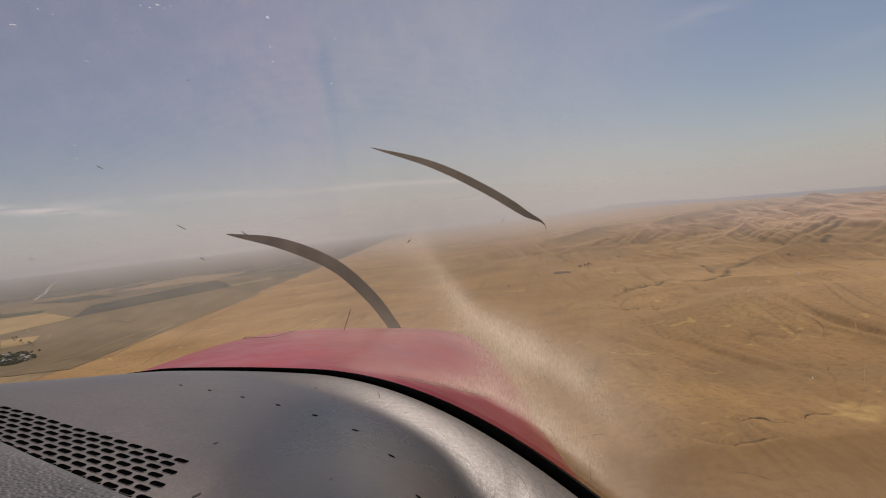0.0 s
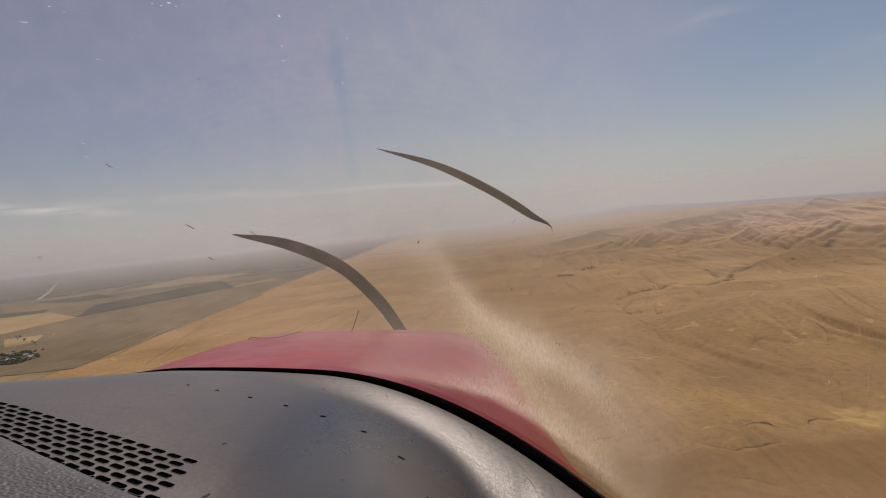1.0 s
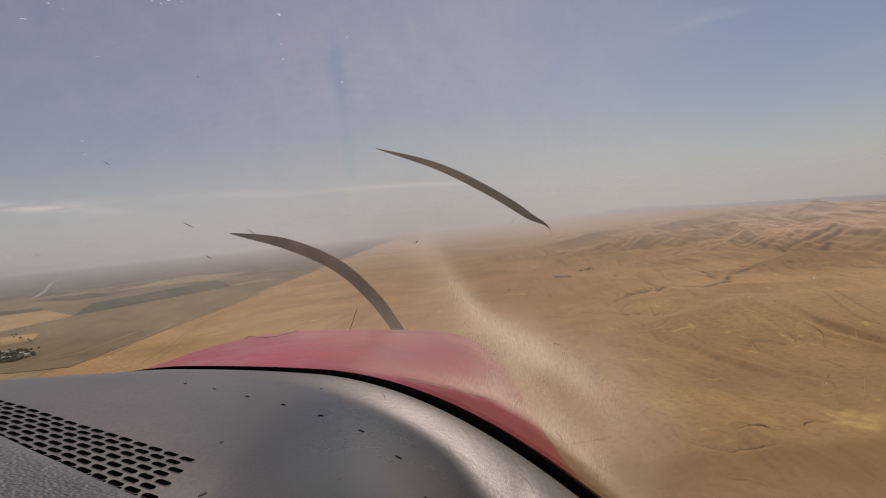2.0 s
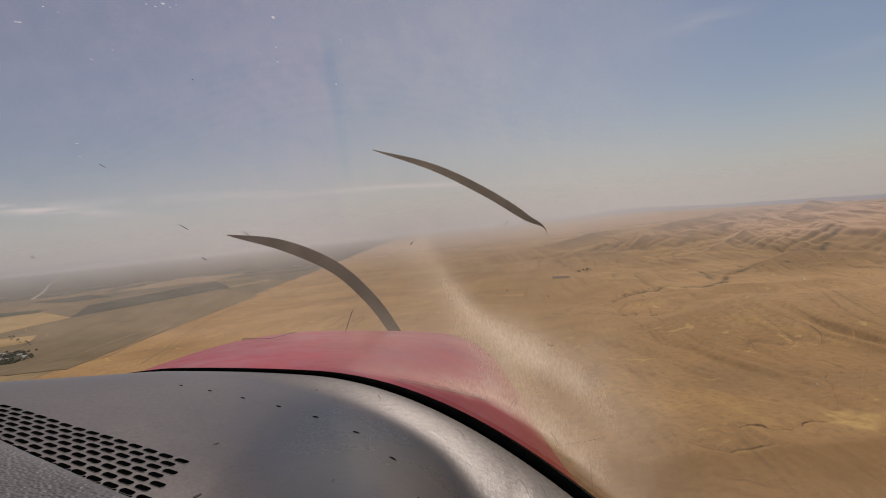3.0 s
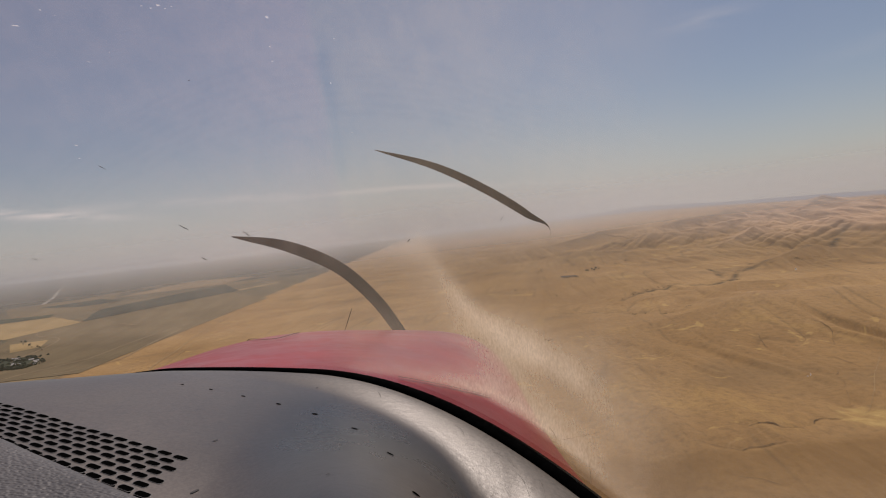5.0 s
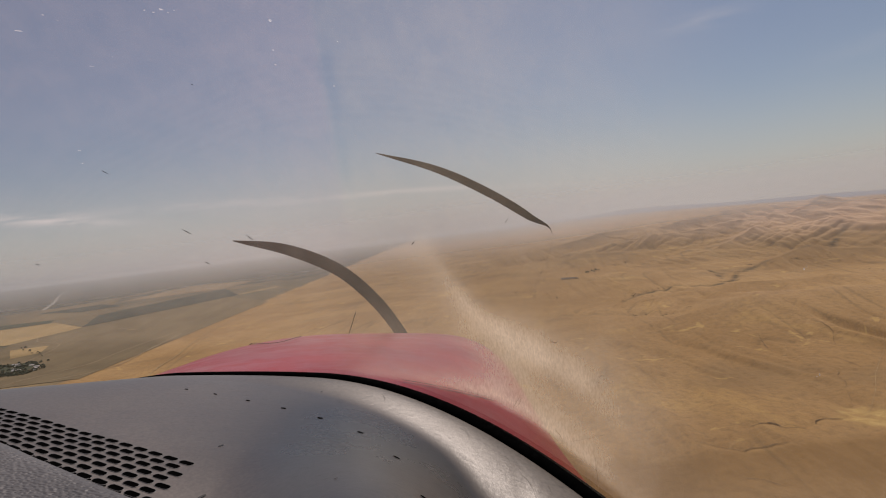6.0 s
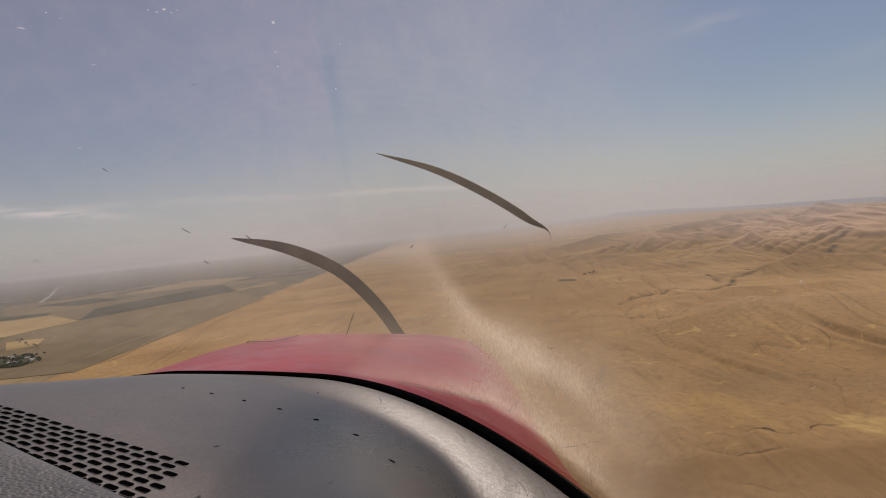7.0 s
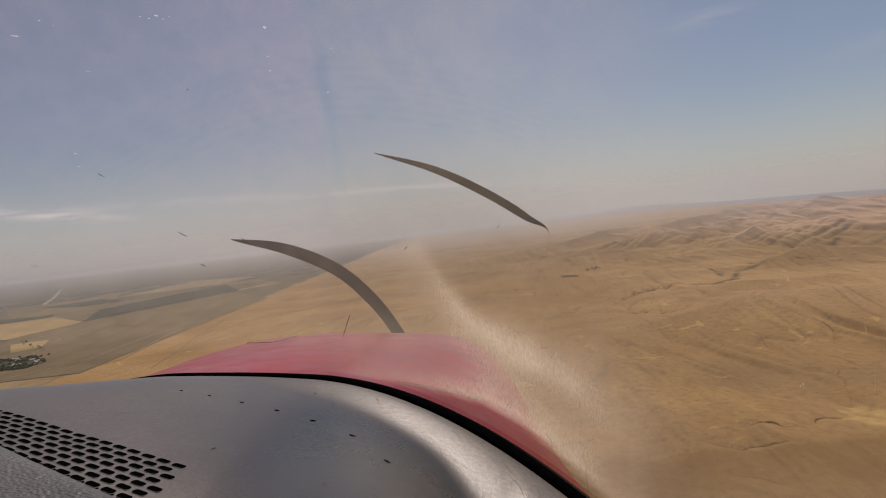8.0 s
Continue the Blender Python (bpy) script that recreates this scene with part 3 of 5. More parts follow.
def build_ground():
    fine = np.radians(np.concatenate([np.linspace(-40, 4, 420), np.linspace(4, 37, 760)[1:], np.linspace(37, 40, 10)[1:]]))
    coarse = np.radians(np.linspace(40, 320, 60)[1:-1])
    ang = np.concatenate([fine, coarse])
    dips = np.radians(np.concatenate([np.linspace(33, 8, 400), np.linspace(8, 0.8, 560)[1:], np.linspace(0.8, 0.23, 60)[1:]]))
    rad = np.concatenate([[8, 60, 120, 180, 240, 300, 350, 395], 280 / np.tan(dips)])
    a, r = np.meshgrid(ang, rad)
    x, y = r * np.sin(a), r * np.cos(a)
    h, farm, scrub, bare, rocky = terrain(x, y)
    co = drape(x, y, h)
    n_r, n_a = a.shape
    i, j = np.meshgrid(np.arange(n_r - 1), np.arange(n_a), indexing="ij")
    j2 = (j + 1) % n_a
    quads = np.stack([i * n_a + j, i * n_a + j2, (i + 1) * n_a + j2, (i + 1) * n_a + j], -1).reshape(-1, 4)[:, ::-1]
    me = bpy.data.meshes.new("ground")
    me.vertices.add(n_r * n_a)
    me.vertices.foreach_set("co", co.reshape(-1).astype(np.float32))
    me.loops.add(quads.size)
    me.loops.foreach_set("vertex_index", quads.reshape(-1).astype(np.int32))
    me.polygons.add(len(quads))
    me.polygons.foreach_set("loop_start", np.arange(0, quads.size, 4, dtype=np.int32))
    me.polygons.foreach_set("use_smooth", np.ones(len(quads), bool))
    me.update(calc_edges=True)
    for key, val in (("farm", farm), ("scrub", scrub), ("bare", bare), ("rocky", rocky), ("grove", farm * smooth01(r, 5600, 8600)),
                     ("flat", smooth01(y + 60 * lattice(x / 120, y / 60, 91), 800, 720) * smooth01(x, 60, 200))):
        me.attributes.new(key, "FLOAT", "POINT").data.foreach_set("value", val.reshape(-1).astype(np.float32))
    plan = np.stack([x, y, np.zeros_like(x)], -1)
    me.attributes.new("plan", "FLOAT_VECTOR", "POINT").data.foreach_set("vector", plan.reshape(-1).astype(np.float32))
    me.materials.append(M_HILLS)
    return tagged(new("ground", me), "golden dry grass hills and valley plain", "ground", kind="structure")


build_ground()


def on_ground(x, y, lift=0.0):
    h = terrain(np.array([x]), np.array([y]))[0]
    return Vector(drape([x], [y], h, lift)[0])


def shrink(x, y):
    r = math.hypot(x, y)
    u = max(r - 2000, 0) / 2900
    return (min(r, 2000) + 2900 * u / (1 + u)) / r


def patch_of_land(name, corners, material, label, category, lift=1.2, n=28):
    """A field: four corners in plan, draped on the ground."""
    a, b, c, d = [np.array(p, float) for p in corners]
    u, v = np.meshgrid(np.linspace(0, 1, n), np.linspace(0, 1, n))
    wob = 0.012 * lattice(u * 6 + corners[0][0] * 0.01, v * 6, 90)
    p = (a * (1 - u[..., None]) + b * u[..., None]) * (1 - v[..., None] - wob[..., None]) + (d * (1 - u[..., None]) + c * u[..., None]) * (v[..., None] + wob[..., None])
    h = terrain(p[..., 0], p[..., 1])[0]
    co = drape(p[..., 0], p[..., 1], h, lift).reshape(-1, 3)
    faces = sheet(n, n, lambda i, j: (0, 0, 0))[1]
    ob = new(name, mesh_of(name, co, faces, material))
    return tagged(ob, label, category, kind="structure")


def track(name, line, width, material, label, category, lift=1.6, count=60):
    pts = spline([(x, y, 0) for x, y in line], count)
    rows = []
    for i, p in enumerate(pts):
        t = pts[min(i + 1, count - 1)] - pts[max(i - 1, 0)]
        side = Vector((t.y, -t.x, 0)).normalized()
        w = width * (0.8 + 0.5 * noise.noise((p.x * 0.01, p.y * 0.01, 3)))
        rows.append((p - side * w / 2, p + side * w / 2))
    xs = np.array([[q.x for q in row] for row in rows])
    ys = np.array([[q.y for q in row] for row in rows])
    h = terrain(xs, ys)[0]
    co = drape(xs, ys, h, lift).reshape(-1, 3)
    faces = [(2 * i, 2 * i + 1, 2 * i + 3, 2 * i + 2) for i in range(count - 1)]
    return tagged(new(name, mesh_of(name, co, faces, material)), label, category, kind="structure")


patch_of_land("field", [(-2143, 3860), (-1740, 5230), (-1150, 4150), (-1085, 1900)], M_FALLOW, "broad fallow field of brown bare soil", "field", 1.0)
patch_of_land("field", [(-2188, 3285), (-2143, 3860), (-1085, 1900), (-1480, 1900)], M_FALLOW, "fallow field of brown bare soil", "field", 1.4)
patch_of_land("field", [(-2168, 3904), (-2588, 4899), (-2309, 6834), (-1702, 5345)], M_DARKCROP, "long dark green irrigated field", "field", 2.2)
patch_of_land("field", [(-3500, 4300), (-2760, 4634), (-2143, 3860), (-2188, 3250)], M_STUBBLE, "pale harvested stubble field beside green crops", "field", 2.6)
patch_of_land("field", [(-4300, 5200), (-2960, 4974), (-2800, 4650), (-3700, 4500)], M_GREEN, "green crop field on the valley floor", "field", 2.4)
patch_of_land("field", [(-4400, 6600), (-3816, 7756), (-2588, 4950), (-3300, 5000)], M_FALLOW, "fallow strip on the valley floor", "field", 1.8)
patch_of_land("field", [(-3350, 6700), (-3500, 9000), (-2416, 8304), (-2350, 6900)], M_DRYSOIL, "pale dry field on the valley floor", "field", 1.8)
patch_of_land("field", [(-3900, 6300), (-3100, 5600), (-2900, 5900), (-3500, 6700)], M_DARKCROP, "dark green field on the valley floor", "field", 3.2)
patch_of_land("field", [(488, 3160), (555, 3075), (562, 3160), (500, 3260)], M_BURNT, "small dark patch of burnt ground", "burnt patch", 2.5)
track("river_bed", [(-4228, 6934), (-5400, 9125), (-7507, 12894), (-10713, 18836)], 48, M_SAND, "pale dry sandy river bed", "river bed", 6)
track("dirt_road", [(-700, 1480), (-853, 1835), (-917, 2184), (-1011, 2696), (-1056, 3188), (-1060, 3800)], 4.5, M_PATH, "pale dirt track along the hill foot", "dirt road")
track("dirt_road", [(-660, 1480), (-815, 1835), (-890, 2184), (-990, 2696)], 2.5, M_PATH, "narrow pale dirt track along the hill foot", "dirt road")
track("dirt_road", [(-1195, 1930), (-1102, 2000), (-1068, 2130), (-1112, 2425), (-1160, 2823)], 6, M_DIRT, "pale dirt road along the field edge", "dirt road")
track("field_verge", [(-1330, 1940), (-1308, 2012), (-1240, 2130), (-1214, 2216), (-1228, 2440), (-1230, 2681), (-1203, 3018)], 6, M_DIRT, "pale bare verge between fields and hills", "verge", 2.0)
track("dirt_road", [(-2527, 3913), (-2200, 3520), (-2033, 3261), (-1797, 3026), (-1676, 2760), (-1560, 2330)], 4, M_DIRT, "pale dirt lane past the village", "dirt road", 2.6)
track("dirt_road", [(-1760, 3500), (-1640, 3360), (-1526, 3224)], 6, M_DIRT, "short pale lane in a fallow field", "dirt road", 2.6)
patch_of_land("field", [(-1997, 2994), (-1830, 3010), (-1700, 2730), (-1767, 2643)], M_STUBBLE, "pale bare yard ground beside the village", "field", 1.9)
track("dirt_road", [(-5400, 5600), (-4379, 6633), (-3816, 7756), (-3878, 10148)], 60, M_DIRT, "pale farm road across the valley", "dirt road", 5)
track("dirt_road", [(486, 845), (500, 858), (542, 916), (588, 990), (645, 1070), (703, 1150), (740, 1240)], 0.8, M_PATH, "faint dirt track over the dry grass", "dirt road", 0.7, 220)


def gully_bed(line, width, seed):
    """The torn bed of a rill: a narrow ragged strip of dark clay and dry weeds, broken here and there."""
    count = 150
    pts = spline([(x, y, 0) for x, y in line], count)
    verts, faces = [], []
    for i, p in enumerate(pts):
        t = pts[min(i + 1, count - 1)] - pts[max(i - 1, 0)]
        side = Vector((t.y, -t.x, 0)).normalized()
        p = p + side * 3.0 * noise.noise((p.x * 0.045, p.y * 0.045, seed))
        gap = noise.noise((p.x * 0.025, p.y * 0.025, seed + 4.3))
        w = width * (0.75 + 0.7 * noise.noise((p.x * 0.12, p.y * 0.12, seed + 9.1))) * float(smooth01(gap, -0.42, -0.05)) * math.sin(math.pi * (0.03 + 0.94 * i / (count - 1))) ** 0.5
        verts += [p - side * w / 2, p + side * w / 2]
    xs, ys = np.array([q.x for q in verts]), np.array([q.y for q in verts])
    co = drape(xs, ys, terrain(xs, ys)[0], 0.9)
    faces = [(2 * i, 2 * i + 1, 2 * i + 3, 2 * i + 2) for i in range(count - 1)]
    tagged(new("gully_bed", mesh_of("gully_bed", co, faces, M_GULLY)), "dark eroded gully bed in dry grass", "gully", kind="structure")


for k, (line, width) in enumerate(zip(RILLS[:10], (2.2, 2.4, 2.2, 1.2, 0.7, 1.3, 1.3, 1.2, 1.6, 1.5))):
    gully_bed(line, width, k * 1.7)


def mountains():
    """Blue far range on the rim, a self-lit backdrop."""
    verts, faces = [], []
    n = 420
    for k in range(n):
        b = -4 + 50 * k / (n - 1)
        e = float(np.interp(b, (4, 6.7, 12.5, 13.9, 16.1, 18.2, 21.2, 25.2, 28.9, 33, 46), (-0.2, 0.07, 0.02, 0.17, 0.15, 0.03, -0.19, -0.45, -0.66, -1.0, -1.6)))
        e += 0.03 * noise.noise((b * 1.1, 5, 0)) + 0.03 * noise.noise((b * 3.4, 7, 0)) + 0.015 * noise.noise((b * 9, 9, 0))
        s, c = math.sin(radians(b)), math.cos(radians(b))
        for d, z in ((4830, -90), (4850, 4850 * math.tan(radians(e)) * 0.6 - 8), (4900, 4900 * math.tan(radians(e))), (4950, -90)):
            verts.append((s * d, c * d, 280 + z))
    for k in range(n - 1):
        for q in range(3):
            faces.append((k * 4 + q, k * 4 + q + 1, (k + 1) * 4 + q + 1, (k + 1) * 4 + q))
    return tagged(new("backdrop", mesh_of("backdrop", verts, faces, M_FAR)), "glowing hazy blue mountain range on the horizon", "mountains", kind="structure")


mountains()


def haze_shell():
    """An added translucent shell that stands in for distance haze, thickest at the level of the flight."""
    m = Mat("haze_shell")
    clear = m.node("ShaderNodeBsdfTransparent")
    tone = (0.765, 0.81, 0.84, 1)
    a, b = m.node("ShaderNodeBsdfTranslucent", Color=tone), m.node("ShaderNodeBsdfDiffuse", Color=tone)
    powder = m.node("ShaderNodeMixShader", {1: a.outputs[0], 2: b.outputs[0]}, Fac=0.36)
    s = m.node("ShaderNodeMixShader", {0: m.attr("haze_alpha"), 1: clear.outputs[0], 2: powder.outputs[0]})
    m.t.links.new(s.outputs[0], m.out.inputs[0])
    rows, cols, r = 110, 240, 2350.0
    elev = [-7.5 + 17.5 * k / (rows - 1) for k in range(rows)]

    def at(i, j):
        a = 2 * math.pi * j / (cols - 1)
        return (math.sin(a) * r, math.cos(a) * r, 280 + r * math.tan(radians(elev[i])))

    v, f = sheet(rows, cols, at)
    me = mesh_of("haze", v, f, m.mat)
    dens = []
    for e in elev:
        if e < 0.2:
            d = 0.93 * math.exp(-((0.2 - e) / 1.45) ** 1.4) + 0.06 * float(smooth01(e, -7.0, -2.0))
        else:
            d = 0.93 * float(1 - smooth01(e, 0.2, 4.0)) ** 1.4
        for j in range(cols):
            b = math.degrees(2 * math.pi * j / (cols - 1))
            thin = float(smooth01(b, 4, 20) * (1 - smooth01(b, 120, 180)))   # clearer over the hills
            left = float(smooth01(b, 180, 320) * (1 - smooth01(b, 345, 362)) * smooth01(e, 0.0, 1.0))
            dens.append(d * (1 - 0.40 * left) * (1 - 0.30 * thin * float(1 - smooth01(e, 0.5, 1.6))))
    me.attributes.new("haze_alpha", "FLOAT", "POINT").data.foreach_set("value", dens)
    ob = tagged(new("haze", me), "pale translucent haze shell added round the plain", "haze", kind="structure")
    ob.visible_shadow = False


haze_shell()


# ---------------------------------------------------------------- trees and the hamlet
def clump_verts(rng, centre, size, verts, faces):
    base = len(verts)
    for k in range(6):
        d = Vector(((1, 0, 0), (-1, 0, 0), (0, 1, 0), (0, -1, 0), (0, 0, 1), (0, 0, -1))[k])
        verts.append(centre + d * size * rng.uniform(0.7, 1.3) + Vector((rng.uniform(-.3, .3), rng.uniform(-.3, .3), 0)) * size)
    for a, b, c in ((0, 2, 4), (2, 1, 4), (1, 3, 4), (3, 0, 4), (2, 0, 5), (1, 2, 5), (3, 1, 5), (0, 3, 5)):
        faces.append((base + a, base + b, base + c))


def tree_meshes(seed, height):
    rng = random.Random(seed)
    v, f = sweep([Vector((0, 0, -0.4)), Vector((0.05, 0, height * 0.3)), Vector((0.1, 0.1, height * 0.62))], [height * 0.035, height * 0.026, height * 0.012], 7, 1.0, Vector((0, 1, 0)))
    trunk = mesh_of("trunk", v, f, M_BARK)
    v, f = [], []
    for k in range(120):
        a, e = rng.uniform(0, 6.283), rng.uniform(-0.6, 1.5)
        rr = height * rng.uniform(0.18, 0.42)
        p = Vector((math.cos(a) * math.cos(e) * rr, math.sin(a) * math.cos(e) * rr, height * 0.62 + math.sin(e) * rr * 0.9))
        clump_verts(rng, p, height * rng.uniform(0.035, 0.075), v, f)
    return trunk, mesh_of("crown", v, f, M_LEAF, False)


TREES = [tree_meshes(k, hgt) for k, hgt in enumerate((10, 13, 8))]


def tree(x, y, k, size=1.0, label="dark green bushy tree on dry grass", group="lone trees"):
    s = shrink(x, y) * size
    root = thing("tree", Matrix.Translation(on_ground(x, y)) @ Matrix.Scale(s, 4), label, "tree", group)
    part("trunk", TREES[k][0], root)
    part("crown", TREES[k][1], root)


rng = random.Random(5)
for x, y, k, size in ((645, 3365, 0, 1.3), (652, 3350, 1, 1.0), (681, 3402, 1, 1.1), (690, 3390, 0, 1.2), (711, 3449, 1, 1.3), (722, 3430, 2, 1.2),
                      (237, 2766, 2, 1.1), (357, 2463, 2, 0.9), (460, 3654, 0, 0.9), (563, 3461, 2, 1.0), (930, 3720, 2, 1.2)):
    tree(x, y, k, size)


for k in range(9):
    tree(-1960 + 42 * k + rng.uniform(-9, 9), 3010 - 48 * k + rng.uniform(-15, 15), k % 3, rng.uniform(0.8, 1.2), "small dark tree beside bare fields", "field trees")


def wash_scrub():
    """Dry thorn scrub crowded along the banks of the washes."""
    r5 = random.Random(23)
    v, f, spots = [], [], []
    banks = [[(532, 2203), (600, 2310)], [(638, 2354), (690, 2391), (742, 2380)], [(1044, 2826), (1024, 2703), (955, 2492)], [(1026, 2596), (1067, 2601), (1100, 2575)],
             [(916, 2374), (953, 2380), (989, 2383)], [(844, 2378), (897, 2347)], [(1200, 2805), (1156, 2626)],
             [(1224, 2656), (1258, 2657), (1272, 2627), (1321, 2654), (1330, 2629), (1435, 2635), (1504, 2640)],
             [(1398, 2505), (1450, 2550), (1500, 2562)], [(1350, 2250), (1373, 2213)], [(468, 1892), (507, 1835)], [(505, 1716), (540, 1690), (575, 1700)],
             [(835, 3763), (898, 3616)]]
    for line in banks:
        pts = spline([(x, y, 0) for x, y in line], 40)
        size = sum((a - b).length for a, b in zip(pts[1:], pts))
        for _ in range(int(size / 2.6)):
            p = r5.choice(pts)
            x, y = p.x + r5.gauss(0, 4), p.y + r5.gauss(0, 6)
            if noise.noise((x * 0.03, y * 0.02, 6.5)) < -0.12:
                continue
            spots.append((x, y, r5.uniform(0.5, 1.5) * shrink(x, y)))
    xs, ys = np.array([p[0] for p in spots]), np.array([p[1] for p in spots])
    for base, (_, _, grow) in zip(drape(xs, ys, terrain(xs, ys)[0]), spots):
        for c in range(3):
            clump_verts(r5, Vector(base) + Vector((r5.uniform(-1, 1), r5.uniform(-1, 1), r5.uniform(0.2, 0.9))) * grow, grow * r5.uniform(0.5, 0.9), v, f)
    ob = new("scrub", mesh_of("scrub", v, f, M_SCRUB, False))
    return tagged(ob, "low dark thorn scrub along dry washes", "scrub", kind="stuff")


wash_scrub()


def house(x, y, w, d, turn):
    m = Matrix.Translation(on_ground(x, y)) @ pose(0, 0, 0, 0, 0, turn) @ Matrix.Scale(shrink(x, y), 4)
    root = thing("house", m, "small pale farmhouse with a low gabled roof", "house", "farmhouses")
    bm = bmesh.new()
    bmesh.ops.create_cube(bm, size=1, matrix=Matrix.Translation((0, 0, 1.4)) @ Matrix.Diagonal((w, d, 3.2, 1)))
    me = bpy.data.meshes.new("wall")
    bm.to_mesh(me)
    bm.free()
    me.materials.append(M_WALL)
    wall = part("wall", me, root)
    a, b = w / 2 + 0.6, d / 2 + 0.5
    v = [(-a, -b, 3), (a, -b, 3), (a, b, 3), (-a, b, 3), (-a, 0, 5.1), (a, 0, 5.1), (-a, -b, 2.8), (a, -b, 2.8), (a, b, 2.8), (-a, b, 2.8)]
    part("roof", mesh_of("roof", v, [(0, 1, 5, 4), (2, 3, 4, 5), (3, 0, 4), (1, 2, 5), (6, 7, 1, 0), (8, 9, 3, 2), (9, 6, 0, 3), (7, 8, 2, 1), (9, 8, 7, 6)], M_ROOF, False), root)
    for sx in (-0.3, 0.3):
        wv = [(w * sx - 0.7, -d / 2 - 0.05, 1.1), (w * sx + 0.7, -d / 2 - 0.05, 1.1), (w * sx + 0.7, -d / 2 - 0.05, 2.3), (w * sx - 0.7, -d / 2 - 0.05, 2.3)]
        wv += [(p[0], p[1] + 0.1, p[2]) for p in wv]
        part("window", mesh_of("window", wv, [(0, 1, 2, 3), (0, 4, 5, 1), (1, 5, 6, 2), (2, 6, 7, 3), (3, 7, 4, 0)], M_PANE, False), wall)


for x, y, w, d, turn in ((-1495, 2350, 22, 10, 25), (-1450, 2300, 16, 9, 20), (-1525, 2290, 18, 9, 110), (-1425, 2255, 14, 9, 30),
                         (-1490, 2250, 26, 11, 20), (-1560, 2370, 20, 10, 15), (-1400, 2205, 13, 8, 100), (-1600, 2420, 24, 11, 10),
                         (-3608, 9072, 90, 40, 20), (-2001, 9218, 80, 40, 10), (-2082, 11068, 110, 50, 30)):
    house(x, y, w, d, turn)


def grove():
    """The hamlet's garden trees and the rows of a small orchard."""
    r2 = random.Random(11)
    v, f = [], []
    for k in range(240):
        if k < 150:
            x, y = r2.uniform(-1680, -1370), r2.uniform(2160, 2450)
            if x + 0.9 * y > 640:
                x -= 120
        else:
            q = k - 150
            x, y = -1390 - (q % 15) * 13 + r2.uniform(-3, 3), 2130 + (q // 15) * 16 + r2.uniform(-3, 3)
        base = on_ground(x, y)
        size = r2.uniform(3.5, 6.5) * shrink(x, y)
        for c in range(9):
            clump_verts(r2, base + Vector((r2.uniform(-1, 1), r2.uniform(-1, 1), r2.uniform(0.3, 1.6))) * size * 0.7, size * r2.uniform(0.3, 0.55), v, f)
    ob = new("grove", mesh_of("grove", v, f, M_LEAF, False))
    return tagged(ob, "grove of dark green garden trees round farmhouses", "trees", kind="stuff")


grove()
patch_of_land("field", [(-1700, 2130), (-1680, 2460), (-1520, 2430), (-1400, 2150)], M_GREEN, "green irrigated garden plot round farmhouses", "field", 2.2)


# ---------------------------------------------------------------- aircraft: glareshield
def edge_y(x):
    return 1.02 - 0.96 * (x + 0.35) ** 2


def edge_z(x):
    return -0.2125 - 0.77 * max(0.0, x + 0.2) ** 2 - 0.013 * float(smooth01(-x, 0.40, 0.55))


def rim_width(x):
    return 0.050 + 0.034 * float(smooth01(x, -0.25, 0.0)) + 1.05 * (x + math.hypot(x, 0.03))


def panel_z(x, y):
    q = max(edge_y(x) - y, 0.0)
    z = edge_z(x) + 0.009 * (1 - math.exp(-q / 0.03)) - (0.012 + 0.03 * float(smooth01(-x, 0.12, 0.38)) - 0.05 * float(smooth01(-x, 0.36, 0.62))) * q * q
    z -= 0.5 * max(0.0, q - 0.31) ** 2 * float(smooth01(-x, 0.07, 0.17)) * float(1 - 0.8 * smooth01(-x, 0.30, 0.50))
    z += 0.019 * float(smooth01(-x, 0.38, 0.55)) * (1 - math.exp(-q / 0.05))
    # rolled rim on the right, with a soft hollow behind it
    wide = rim_width(x)
    t = min(q / (wide * 1.45), 1.0)
    fall = 0.6 * float(smooth01(q, 0.003, wide * 1.2)) + 0.4 * (1 - (1 - t) ** 2)
    z -= 0.255 * min(wide, 0.26) * float(smooth01(x, -0.40, -0.15)) * fall * float(smooth01(q, 0.0, 0.012))
    return z + 0.055 * float(smooth01(q, wide * 1.10, wide * 1.10 + 0.42) * smooth01(x, -0.21, -0.05))


def panel_frame(x, y, turn=0.0, lift=0.0):
    """Pose of a small piece that lies on the panel, its X axis along turn."""
    e = 0.004
    z = panel_z(x, y)
    n = Vector((-(panel_z(x + e, y) - z) / e, -(panel_z(x, y + e) - z) / e, 1)).normalized()
    t = Vector((math.cos(turn), math.sin(turn), 0))
    t = (t - n * t.dot(n)).normalized()
    b = n.cross(t)
    m = Matrix((t, b, n)).transposed().to_4x4()
    return Matrix.Translation(Vector((x, y, z)) + n * lift) @ m


shield = thing("glareshield", AIR, "dark grey moulded glareshield with slotted defrost vent", "glareshield")


